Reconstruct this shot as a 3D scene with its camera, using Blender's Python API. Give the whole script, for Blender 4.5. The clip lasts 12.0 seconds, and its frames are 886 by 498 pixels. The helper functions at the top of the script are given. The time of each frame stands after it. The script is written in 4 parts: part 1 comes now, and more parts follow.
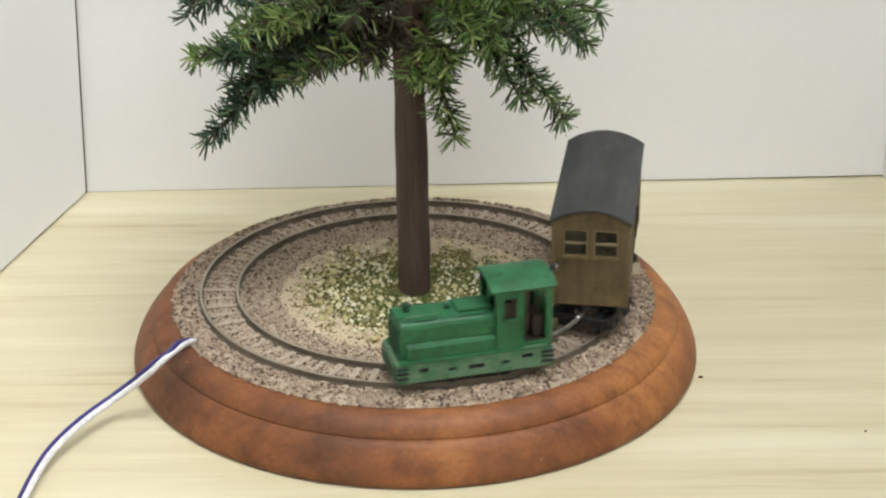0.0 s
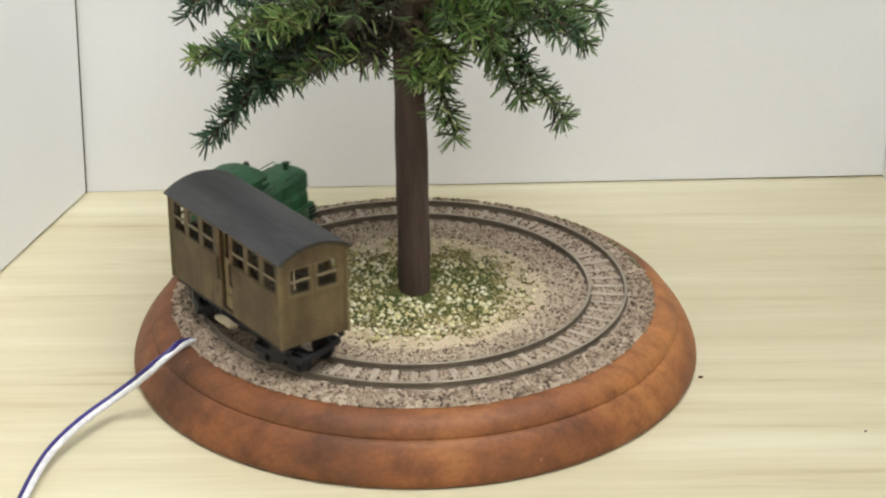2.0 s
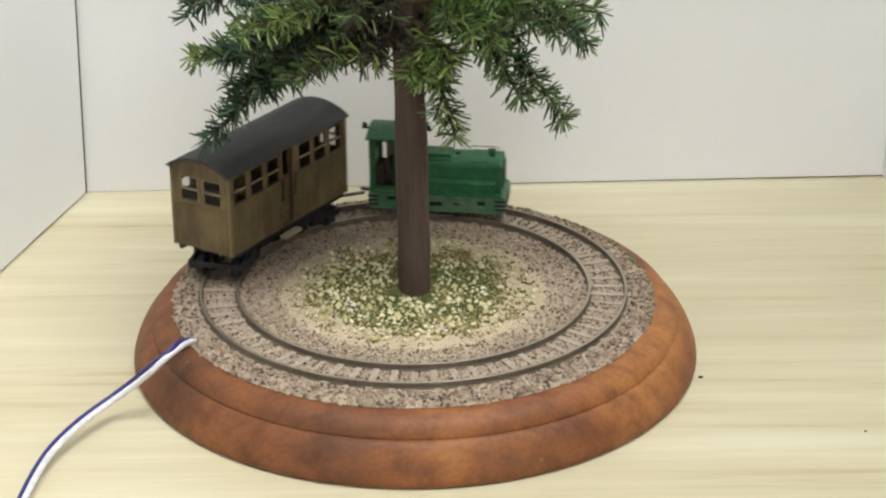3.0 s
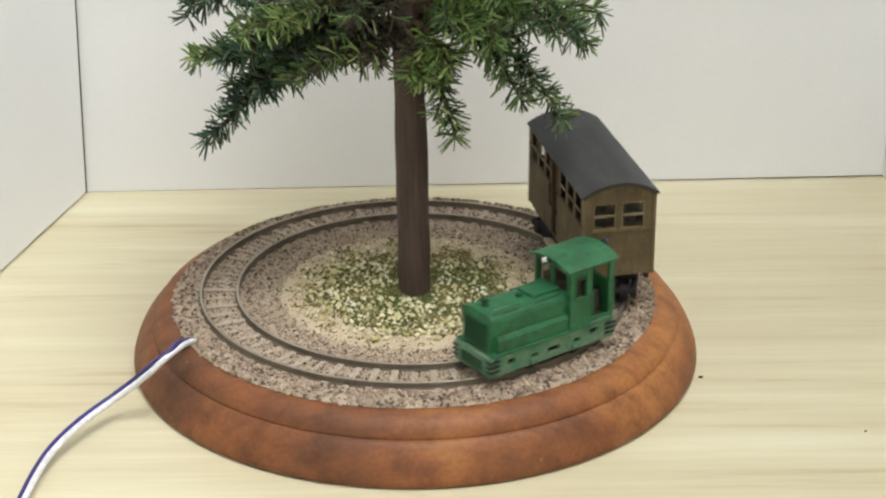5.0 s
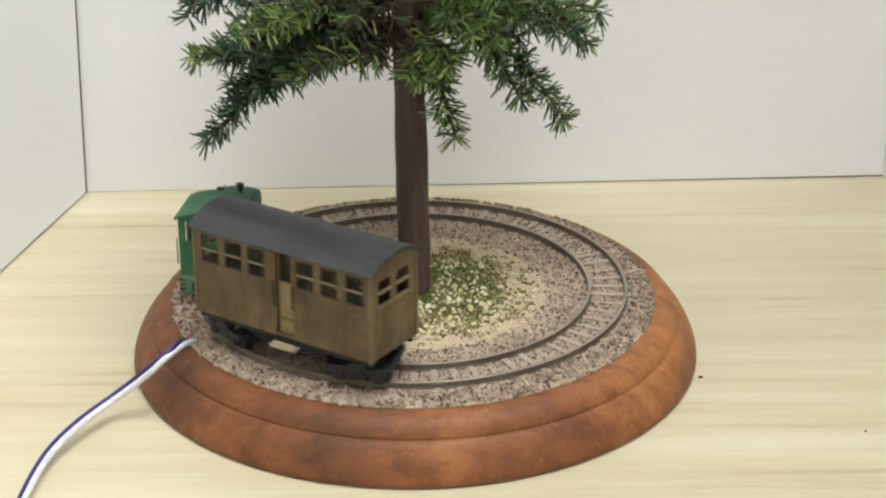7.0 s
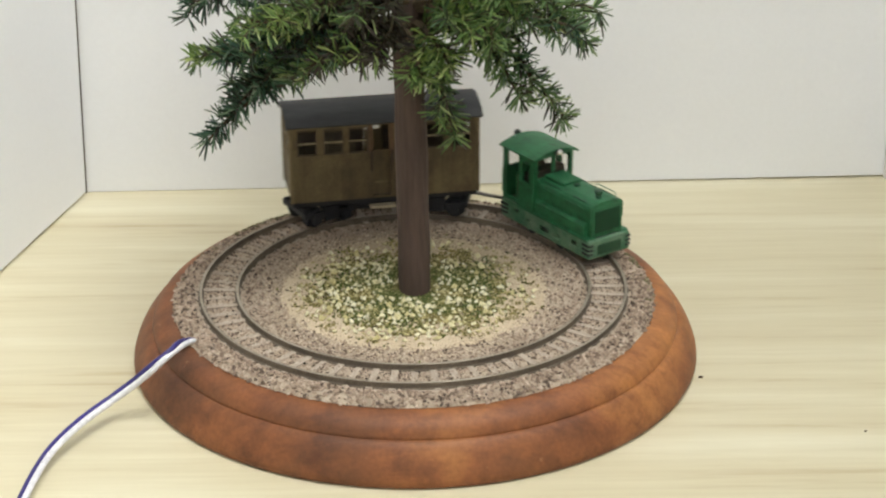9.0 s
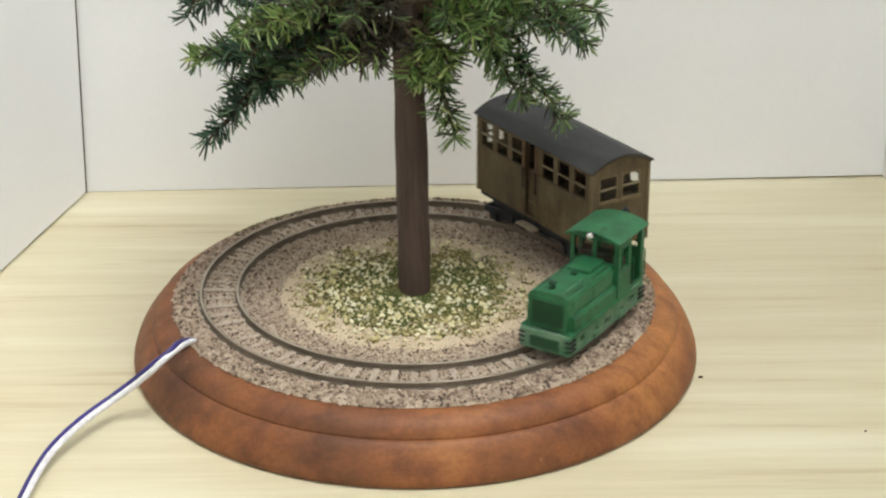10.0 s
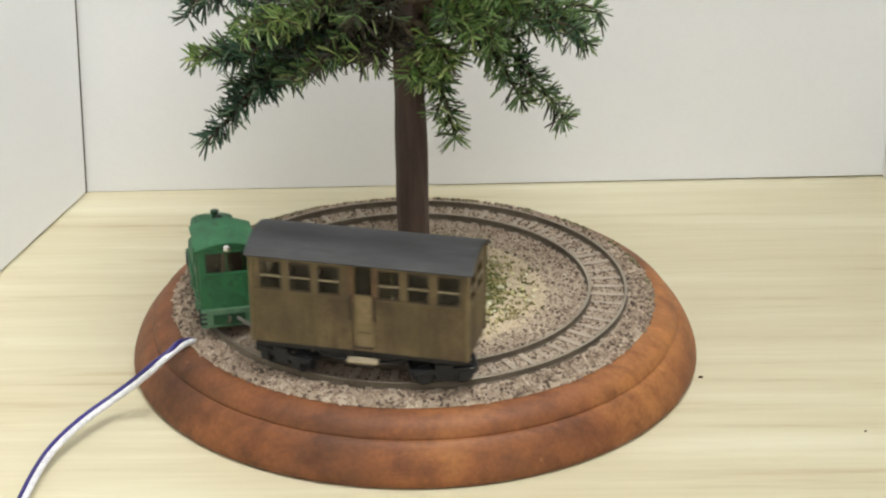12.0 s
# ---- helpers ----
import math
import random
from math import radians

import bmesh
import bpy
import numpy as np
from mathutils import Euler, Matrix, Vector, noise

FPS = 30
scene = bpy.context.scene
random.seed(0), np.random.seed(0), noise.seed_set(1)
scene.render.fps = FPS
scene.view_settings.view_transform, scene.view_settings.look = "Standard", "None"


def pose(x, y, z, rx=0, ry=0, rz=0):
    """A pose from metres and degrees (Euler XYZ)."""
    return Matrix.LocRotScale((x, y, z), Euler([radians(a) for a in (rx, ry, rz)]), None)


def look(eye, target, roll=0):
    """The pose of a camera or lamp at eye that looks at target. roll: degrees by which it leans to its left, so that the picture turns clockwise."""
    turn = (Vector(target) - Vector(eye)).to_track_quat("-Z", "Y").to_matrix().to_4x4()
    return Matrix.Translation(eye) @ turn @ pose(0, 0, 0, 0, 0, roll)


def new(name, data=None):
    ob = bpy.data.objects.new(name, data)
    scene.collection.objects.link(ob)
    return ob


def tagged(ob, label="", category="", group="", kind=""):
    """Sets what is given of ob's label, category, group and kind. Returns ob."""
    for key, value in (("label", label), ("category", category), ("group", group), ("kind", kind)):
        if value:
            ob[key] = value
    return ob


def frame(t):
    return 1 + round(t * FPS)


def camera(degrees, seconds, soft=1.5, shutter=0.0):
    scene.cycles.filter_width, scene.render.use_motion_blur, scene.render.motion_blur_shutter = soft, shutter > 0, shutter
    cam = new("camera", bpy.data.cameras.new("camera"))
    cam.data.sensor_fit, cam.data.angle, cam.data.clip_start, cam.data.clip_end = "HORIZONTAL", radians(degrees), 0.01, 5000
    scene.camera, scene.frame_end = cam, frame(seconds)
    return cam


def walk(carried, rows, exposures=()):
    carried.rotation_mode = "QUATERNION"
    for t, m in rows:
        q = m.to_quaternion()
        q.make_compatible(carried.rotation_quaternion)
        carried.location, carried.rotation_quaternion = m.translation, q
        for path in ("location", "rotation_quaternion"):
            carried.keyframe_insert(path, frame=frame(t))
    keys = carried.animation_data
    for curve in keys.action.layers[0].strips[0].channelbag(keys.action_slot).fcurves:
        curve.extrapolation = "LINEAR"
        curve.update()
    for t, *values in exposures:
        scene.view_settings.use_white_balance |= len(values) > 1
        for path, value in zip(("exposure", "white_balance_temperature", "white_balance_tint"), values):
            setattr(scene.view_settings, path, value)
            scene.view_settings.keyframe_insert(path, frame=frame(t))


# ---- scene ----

S = 0.001                 # plans below are in millimetres
RT = 18.5                 # height of the rail tops over the table
RC = 50.9                 # radius of the track's centre line
TURN = 360 / 5.3          # degrees that the train runs in a second

# ---- camera ----
cam = camera(25.25, 12.0, soft=2.25, shutter=0.4)
EYE = pose(0, -0.47067, 0.24043, 90 - 24.29, 0, -0.944) @ pose(0, 0, 0, 0, 0, -0.17)
walk(cam, [(0, EYE), (12, EYE)], exposures=[(0, 0.0), (12, 0.0)])

# ---- world and lamps ----
world = bpy.data.worlds.new("world")
scene.world = world
world.use_nodes = True
world.node_tree.nodes["Background"].inputs[0].default_value = (0.9, 0.95, 1.0, 1)
world.node_tree.nodes["Background"].inputs[1].default_value = 0.3


def area_lamp(name, eye, target, size, watts, colour):
    data = bpy.data.lights.new(name, "AREA")
    data.shape, data.size, data.size_y, data.energy, data.color = "RECTANGLE", size[0], size[1], watts, colour
    ob = new(name, data)
    ob.matrix_world = look(eye, target)
    return ob


area_lamp("ceiling_lamp_light", (0.25, -0.25, 1.36), (0.05, 0.0, 0), (1.1, 0.6), 18.2, (0.955, 0.985, 0.985))


# ---- materials ----
def nodes_of(name):
    m = bpy.data.materials.new(name)
    m.use_nodes = True
    nt = m.node_tree
    return m, nt, nt.nodes["Principled BSDF"]


def noise_node(nt, size_mm, detail=4, stretch=(1, 1, 1), rough=0.55):
    co = nt.nodes.new("ShaderNodeTexCoord")
    mp = nt.nodes.new("ShaderNodeMapping")
    mp.inputs["Scale"].default_value = stretch
    nz = nt.nodes.new("ShaderNodeTexNoise")
    nz.inputs["Scale"].default_value = 1000 / size_mm
    nz.inputs["Detail"].default_value = detail
    nz.inputs["Roughness"].default_value = rough
    nt.links.new(co.outputs["Object"], mp.inputs["Vector"])
    nt.links.new(mp.outputs["Vector"], nz.inputs["Vector"])
    return nz.outputs["Fac"]


def ramp(nt, fac, stops):
    r = nt.nodes.new("ShaderNodeValToRGB")
    els = r.color_ramp.elements
    while len(els) < len(stops):
        els.new(0.5)
    for e, (pos, col) in zip(els, stops):
        e.position, e.color = pos, (*col, 1)
    nt.links.new(fac, r.inputs["Fac"])
    return r.outputs["Color"]


def blend(nt, a, b, fac, mode="MIX"):
    n = nt.nodes.new("ShaderNodeMix")
    n.data_type, n.blend_type = "RGBA", mode
    n.clamp_factor = True
    if isinstance(fac, float):
        n.inputs[0].default_value = fac
    else:
        nt.links.new(fac, n.inputs[0])
    for sock, v in ((n.inputs[6], a), (n.inputs[7], b)):
        if isinstance(v, tuple):
            sock.default_value = (*v, 1)
        else:
            nt.links.new(v, sock)
    return n.outputs[2]


def bump(nt, bsdf, fac, depth_mm, strength=0.6):
    b = nt.nodes.new("ShaderNodeBump")
    b.inputs["Distance"].default_value = depth_mm * S
    b.inputs["Strength"].default_value = strength
    nt.links.new(fac, b.inputs["Height"])
    nt.links.new(b.outputs["Normal"], bsdf.inputs["Normal"])


def surface(name, dark, light, rough=0.7, metal=0.0, coarse=12.0, fine=0.8, relief=0.05, stain=None, stretch=(1, 1, 1), spread=(0.3, 0.7), grainy=0.8):
    """Two tones in large patches, fine grain over them, an optional stain tone, and a fine relief."""
    m, nt, b = nodes_of(name)
    big = noise_node(nt, coarse, 3, stretch)
    small = noise_node(nt, fine, 4, stretch)
    col = ramp(nt, big, [(spread[0], dark), (spread[1], light)])
    grain = ramp(nt, small, [(0.3, (0.72, 0.72, 0.72)), (0.7, (1.12, 1.12, 1.12))])
    col = blend(nt, col, grain, grainy, "MULTIPLY")
    if stain:
        mask = ramp(nt, noise_node(nt, coarse * 0.45, 6, stretch, 0.7), [(0.52, (0, 0, 0)), (0.68, (1, 1, 1))])
        col = blend(nt, col, stain, mask)
    nt.links.new(col, b.inputs["Base Color"])
    b.inputs["Roughness"].default_value, b.inputs["Metallic"].default_value = rough, metal
    bump(nt, b, small, relief)
    return m


def grains(name, stops, rough=0.9):
    """Many small pieces in one mesh, each with a tone of its own."""
    m, nt, b = nodes_of(name)
    g = nt.nodes.new("ShaderNodeNewGeometry")
    col = ramp(nt, g.outputs["Random Per Island"], stops)
    grain = ramp(nt, noise_node(nt, 0.4, 2), [(0.3, (0.75, 0.75, 0.75)), (0.7, (1.1, 1.1, 1.1))])
    nt.links.new(blend(nt, col, grain, 0.8, "MULTIPLY"), b.inputs["Base Color"])
    b.inputs["Roughness"].default_value = rough
    return m


def turf_tones(name, stops):
    """Turf that turns from green to dry brown in patches."""
    m, nt, b = nodes_of(name)
    g = nt.nodes.new("ShaderNodeNewGeometry")
    green = ramp(nt, g.outputs["Random Per Island"], stops)
    dry = ramp(nt, g.outputs["Random Per Island"], [(0.0, (0.13, 0.10, 0.03)), (0.5, (0.27, 0.21, 0.07)), (1.0, (0.46, 0.38, 0.18))])
    patch = ramp(nt, noise_node(nt, 15, 3), [(0.47, (0, 0, 0)), (0.66, (1, 1, 1))])
    nt.links.new(blend(nt, green, dry, patch), b.inputs["Base Color"])
    b.inputs["Roughness"].default_value = 0.9
    return m


def needle_tones(name, warmth):
    """Needle greens that vary from needle to needle and from limb to limb."""
    m, nt, b = nodes_of(name)
    g = nt.nodes.new("ShaderNodeNewGeometry")
    o = nt.nodes.new("ShaderNodeObjectInfo")
    cool = ramp(nt, g.outputs["Random Per Island"], [(0.0, (0.022, 0.020, 0.014)), (0.16, (0.026, 0.030, 0.020)), (0.24, (0.018, 0.055, 0.034)), (0.6, (0.040, 0.105, 0.060)), (0.92, (0.085, 0.175, 0.098)), (1.0, (0.22, 0.30, 0.19))])
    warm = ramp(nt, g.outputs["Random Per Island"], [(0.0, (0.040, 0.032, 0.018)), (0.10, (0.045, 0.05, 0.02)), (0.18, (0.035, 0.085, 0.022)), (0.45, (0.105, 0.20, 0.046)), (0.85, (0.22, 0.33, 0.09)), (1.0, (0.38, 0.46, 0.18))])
    # the yellower sets are brightened as well
    if warmth > 0.9:
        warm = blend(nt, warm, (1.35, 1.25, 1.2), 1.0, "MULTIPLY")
    lean = nt.nodes.new("ShaderNodeMath")
    lean.operation = "MULTIPLY_ADD"
    lean.inputs[1].default_value, lean.inputs[2].default_value = 0.55, warmth * 1.6 - 1.1
    lean.use_clamp = True
    nt.links.new(o.outputs["Random"], lean.inputs[0])
    patch = nt.nodes.new("ShaderNodeMath")
    patch.operation = "MULTIPLY_ADD"
    patch.inputs[1].default_value = 2.6
    patch.use_clamp = True
    shift = nt.nodes.new("ShaderNodeMath")
    shift.operation = "ADD"
    shift.inputs[1].default_value = -1.45
    nt.links.new(lean.outputs[0], shift.inputs[0])
    nt.links.new(noise_node(nt, 17, 2), patch.inputs[0])
    nt.links.new(shift.outputs[0], patch.inputs[2])
    tone = blend(nt, cool, warm, patch.outputs[0])
    nt.links.new(tone, b.inputs["Base Color"])
    b.inputs["Roughness"].default_value = 0.45
    thin = nt.nodes.new("ShaderNodeBsdfTranslucent")
    nt.links.new(tone, thin.inputs["Color"])
    mix = nt.nodes.new("ShaderNodeMixShader")
    mix.inputs[0].default_value = 0.22
    nt.links.new(b.outputs[0], mix.inputs[1])
    nt.links.new(thin.outputs[0], mix.inputs[2])
    nt.links.new(mix.outputs[0], nt.nodes["Material Output"].inputs["Surface"])
    return m


def stained_wood(name):
    """Uneven reddish stain: orange and brown clouds, darker blots, fine pores and pale rubbed spots."""
    m, nt, b = nodes_of(name)
    hue = ramp(nt, noise_node(nt, 42, 3), [(0.33, (0.120, 0.044, 0.017)), (0.46, (0.215, 0.073, 0.023)), (0.56, (0.25, 0.086, 0.027)), (0.68, (0.37, 0.145, 0.043))])
    blots = ramp(nt, noise_node(nt, 13, 5, rough=0.65), [(0.34, (0.60, 0.54, 0.50)), (0.50, (1.0, 1.0, 1.0)), (0.70, (1.15, 1.18, 1.12))])
    pores = noise_node(nt, 1.1, 4)
    col = blend(nt, hue, blots, 0.9, "MULTIPLY")
    col = blend(nt, col, ramp(nt, pores, [(0.3, (0.78, 0.76, 0.74)), (0.65, (1.06, 1.06, 1.06))]), 0.8, "MULTIPLY")
    figure = ramp(nt, noise_node(nt, 4.0, 5, (0.10, 1, 0.7), 0.68), [(0.36, (0.74, 0.70, 0.66)), (0.5, (1, 1, 1)), (0.68, (1.14, 1.14, 1.10))])
    col = blend(nt, col, figure, 0.85, "MULTIPLY")
    rub = ramp(nt, noise_node(nt, 5, 6, rough=0.75), [(0.65, (0, 0, 0)), (0.73, (0.6, 0.6, 0.6))])
    col = blend(nt, col, (0.42, 0.22, 0.11), rub)
    nt.links.new(col, b.inputs["Base Color"])
    b.inputs["Roughness"].default_value = 0.6
    bump(nt, b, pores, 0.06)
    return m


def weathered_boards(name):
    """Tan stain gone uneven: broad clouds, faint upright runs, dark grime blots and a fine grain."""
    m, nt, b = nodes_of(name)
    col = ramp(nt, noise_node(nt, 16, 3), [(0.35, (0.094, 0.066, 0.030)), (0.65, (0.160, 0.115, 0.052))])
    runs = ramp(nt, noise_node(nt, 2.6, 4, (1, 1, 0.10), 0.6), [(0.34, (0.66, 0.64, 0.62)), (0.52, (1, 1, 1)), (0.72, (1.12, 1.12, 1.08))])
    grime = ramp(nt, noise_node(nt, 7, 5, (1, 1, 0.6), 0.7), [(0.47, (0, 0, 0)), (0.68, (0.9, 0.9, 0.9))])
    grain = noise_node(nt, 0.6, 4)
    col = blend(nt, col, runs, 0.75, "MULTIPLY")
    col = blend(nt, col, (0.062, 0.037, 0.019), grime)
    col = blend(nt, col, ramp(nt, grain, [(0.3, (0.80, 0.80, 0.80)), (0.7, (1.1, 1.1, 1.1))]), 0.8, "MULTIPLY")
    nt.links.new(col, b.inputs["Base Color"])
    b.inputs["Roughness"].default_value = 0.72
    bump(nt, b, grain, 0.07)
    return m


def laminate(name):
    m, nt, b = nodes_of(name)
    long_grain = noise_node(nt, 14, 5, (0.07, 1, 1), 0.6)
    fine_grain = noise_node(nt, 1.6, 4, (0.04, 1, 1), 0.6)
    cloud = noise_node(nt, 90, 2, (0.5, 1, 1))
    col = ramp(nt, long_grain, [(0.28, (0.46, 0.372, 0.222)), (0.40, (0.59, 0.53, 0.36)), (0.52, (0.62, 0.565, 0.395)), (0.66, (0.675, 0.63, 0.465))])
    col = blend(nt, col, ramp(nt, fine_grain, [(0.30, (0.90, 0.88, 0.84)), (0.6, (1.02, 1.02, 1.02))]), 0.5, "MULTIPLY")
    lines = ramp(nt, noise_node(nt, 7, 6, (0.055, 1, 1), 0.68), [(0.30, (0.82, 0.75, 0.63)), (0.42, (1, 1, 1)), (0.58, (1, 1, 1)), (0.70, (1.07, 1.08, 1.10))])
    col = blend(nt, col, lines, 0.9, "MULTIPLY")
    col = blend(nt, col, ramp(nt, cloud, [(0.35, (0.95, 0.94, 0.92)), (0.65, (1.03, 1.03, 1.03))]), 0.8, "MULTIPLY")
    nt.links.new(col, b.inputs["Base Color"])
    b.inputs["Roughness"].default_value = 0.42
    bump(nt, b, fine_grain, 0.02, 0.3)
    return m


def glass_sheet(name):
    m, nt, b = nodes_of(name)
    nt.nodes.remove(b)
    clear = nt.nodes.new("ShaderNodeBsdfTransparent")
    clear.inputs["Color"].default_value = (0.93, 0.93, 0.91, 1)
    gloss = nt.nodes.new("ShaderNodeBsdfGlossy")
    gloss.inputs["Roughness"].default_value = 0.08
    mix = nt.nodes.new("ShaderNodeMixShader")
    mix.inputs[0].default_value = 0.015
    nt.links.new(clear.outputs[0], mix.inputs[1])
    nt.links.new(gloss.outputs[0], mix.inputs[2])
    nt.links.new(mix.outputs[0], nt.nodes["Material Output"].inputs["Surface"])
    return m


def glow(name, colour, strength):
    m, nt, b = nodes_of(name)
    b.inputs["Emission Color"].default_value = (*colour, 1)
    b.inputs["Emission Strength"].default_value = strength
    return m


M_TABLE = laminate("pale_wood_laminate")
M_BOARD = surface("white_board", (0.875, 0.883, 0.905), (0.905, 0.912, 0.93), 0.6, coarse=80, fine=1.5, relief=0.004, grainy=0.05)
M_ROOM = surface("room_paint", (0.70, 0.71, 0.72), (0.74, 0.75, 0.76), 0.9, coarse=400, fine=8, grainy=0.1)
M_STAIN = stained_wood("stained_wood")
M_BED = surface("glued_sand_bed", (0.40, 0.316, 0.235), (0.52, 0.425, 0.325), 0.95, coarse=9, fine=0.55, relief=0.35)
M_SAND = surface("fine_sand", (0.54, 0.432, 0.295), (0.67, 0.55, 0.39), 0.95, coarse=12, fine=0.5, relief=0.2)
M_BALLAST = grains("ballast_stone", [(0.0, (0.075, 0.051, 0.038)), (0.15, (0.19, 0.136, 0.101)), (0.38, (0.325, 0.240, 0.177)), (0.78, (0.43, 0.330, 0.248)), (1.0, (0.58, 0.46, 0.36))])
M_SANDGRAIN = grains("sand_grain", [(0.0, (0.16, 0.12, 0.09)), (0.13, (0.42, 0.32, 0.22)), (0.6, (0.62, 0.50, 0.355)), (1.0, (0.74, 0.63, 0.48))])
M_TURF = turf_tones("turf_fibre", [(0.0, (0.055, 0.075, 0.016)), (0.4, (0.095, 0.125, 0.03)), (0.75, (0.19, 0.20, 0.062)), (1.0, (0.42, 0.38, 0.18))])
M_DRYTURF = grains("dry_turf_fibre", [(0.0, (0.12, 0.11, 0.035)), (0.35, (0.25, 0.21, 0.075)), (0.7, (0.42, 0.35, 0.15)), (1.0, (0.60, 0.52, 0.29))])
M_MOSS = grains("moss_crumb", [(0.0, (0.08, 0.07, 0.035)), (0.5, (0.19, 0.17, 0.085)), (1.0, (0.36, 0.32, 0.19))])
M_CHIP = grains("pale_chip", [(0.0, (0.58, 0.50, 0.23)), (0.35, (0.78, 0.71, 0.42)), (1.0, (0.88, 0.84, 0.64))])
M_SLEEPER = surface("sleeper", (0.36, 0.295, 0.23), (0.55, 0.46, 0.37), 0.95, coarse=5, fine=0.5, relief=0.1)
M_RAIL = surface("weathered_rail", (0.105, 0.082, 0.060), (0.20, 0.158, 0.116), 0.85, 0.0, coarse=14, fine=0.7)
M_RAILTOP = surface("worn_rail_top", (0.32, 0.27, 0.21), (0.50, 0.435, 0.35), 0.42, 0.8, coarse=20, fine=0.6)
M_BARK = surface("brown_bark", (0.052, 0.032, 0.025), (0.105, 0.067, 0.053), 0.8, coarse=5, fine=0.9, relief=0.3, stretch=(1, 1, 0.12))
M_TWIG = surface("brown_twig", (0.05, 0.035, 0.018), (0.10, 0.07, 0.035), 0.8, coarse=4, fine=0.5)
M_NEEDLE = needle_tones("conifer_needle", 0.62)
M_NEEDLE_BROWN = grains("brown_needle", [(0.0, (0.020, 0.014, 0.010)), (0.55, (0.044, 0.030, 0.018)), (0.85, (0.045, 0.055, 0.028)), (1.0, (0.11, 0.095, 0.05))], 0.6)
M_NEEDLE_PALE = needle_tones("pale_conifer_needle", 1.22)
M_NEEDLE_WARM = needle_tones("warm_conifer_needle", 1.0)
M_GREEN = surface("green_paint", (0.009, 0.092, 0.032), (0.021, 0.152, 0.058), 0.55, coarse=6, fine=0.5, relief=0.03, stain=(0.010, 0.062, 0.024))
M_GREENDUST = surface("dusty_green_paint", (0.045, 0.155, 0.075), (0.14, 0.225, 0.145), 0.8, coarse=4, fine=0.5, relief=0.03)
M_GRILLE = surface("dark_green_paint", (0.004, 0.042, 0.015), (0.007, 0.062, 0.022), 0.6, coarse=5, fine=0.4)
M_DARK = surface("black_running_gear", (0.004, 0.004, 0.006), (0.012, 0.012, 0.015), 0.68, coarse=4, fine=0.5, relief=0.05)
M_BULKHEAD = surface("cab_bulkhead_brown", (0.085, 0.060, 0.042), (0.17, 0.125, 0.090), 0.85, coarse=5, fine=0.5)
M_INSIDE = surface("cab_interior_brown", (0.05, 0.038, 0.03), (0.09, 0.07, 0.055), 0.85, coarse=4, fine=0.5)
M_SILVER = surface("silver_metal", (0.62, 0.62, 0.62), (0.80, 0.80, 0.78), 0.22, 0.9, coarse=3, fine=0.3, relief=0.01)
M_BRASS = surface("dull_brass", (0.05, 0.048, 0.025), (0.10, 0.09, 0.05), 0.65, 0.2, coarse=2, fine=0.3)
M_DRAWBAR = surface("dull_grey_metal", (0.14, 0.13, 0.115), (0.27, 0.255, 0.23), 0.45, 0.5, coarse=3, fine=0.4)
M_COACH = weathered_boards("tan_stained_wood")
M_FRAME = surface("tan_window_frame", (0.11, 0.078, 0.035), (0.18, 0.13, 0.06), 0.65, coarse=6, fine=0.5)
M_WINFRAME = surface("brown_window_frame", (0.040, 0.024, 0.013), (0.088, 0.055, 0.028), 0.7, coarse=5, fine=0.5)
M_BAR = surface("pale_window_bar", (0.16, 0.125, 0.072), (0.27, 0.215, 0.135), 0.7, coarse=4, fine=0.5)
M_POST = surface("reddish_brown_post", (0.085, 0.042, 0.02), (0.15, 0.085, 0.04), 0.75, coarse=3, fine=0.5)
M_RUST = surface("rusty_rail", (0.03, 0.018, 0.012), (0.07, 0.04, 0.024), 0.8, coarse=2, fine=0.4)
M_DOORWOOD = surface("light_door_wood", (0.20, 0.145, 0.072), (0.28, 0.205, 0.105), 0.7, coarse=6, fine=0.6)
M_ROOF = surface("dark_grey_roof", (0.016, 0.0163, 0.018), (0.047, 0.0475, 0.050), 0.66, coarse=7, fine=0.9, relief=0.1, stretch=(0.22, 1, 1))
M_STEP = surface("pale_wood_step", (0.32, 0.26, 0.17), (0.43, 0.36, 0.25), 0.7, coarse=4, fine=0.5)
M_WHITE = surface("white_wire_sheath", (0.74, 0.74, 0.77), (0.80, 0.80, 0.82), 0.35, coarse=20, fine=1)
M_BLUE = surface("blue_wire_sheath", (0.022, 0.016, 0.13), (0.04, 0.03, 0.20), 0.35, coarse=20, fine=1)
M_GRIT = grains("dark_grit", [(0.0, (0.03, 0.022, 0.016)), (0.6, (0.10, 0.072, 0.05)), (1.0, (0.20, 0.15, 0.11))])
M_SPECK = surface("dark_crumb", (0.05, 0.03, 0.02), (0.10, 0.06, 0.04), 0.9, coarse=2, fine=0.4)
M_GLASS = glass_sheet("clear_pane")
M_CABGLASS = glass_sheet("cab_pane")
M_LAMP = glow("lamp_diffuser", (1.0, 0.97, 0.92), 4.0)


# ---- mesh helpers ----
def box(bm, x0, x1, y0, y1, z0, z1, bevel=0.0):
    r = bmesh.ops.create_cube(bm, size=1, matrix=Matrix.LocRotScale(((x0 + x1) / 2, (y0 + y1) / 2, (z0 + z1) / 2), None, (x1 - x0, y1 - y0, z1 - z0)))
    if bevel:
        edges = list({e for v in r["verts"] for e in v.link_edges})
        bmesh.ops.bevel(bm, geom=edges, offset=bevel, segments=2, affect="EDGES", profile=0.6)


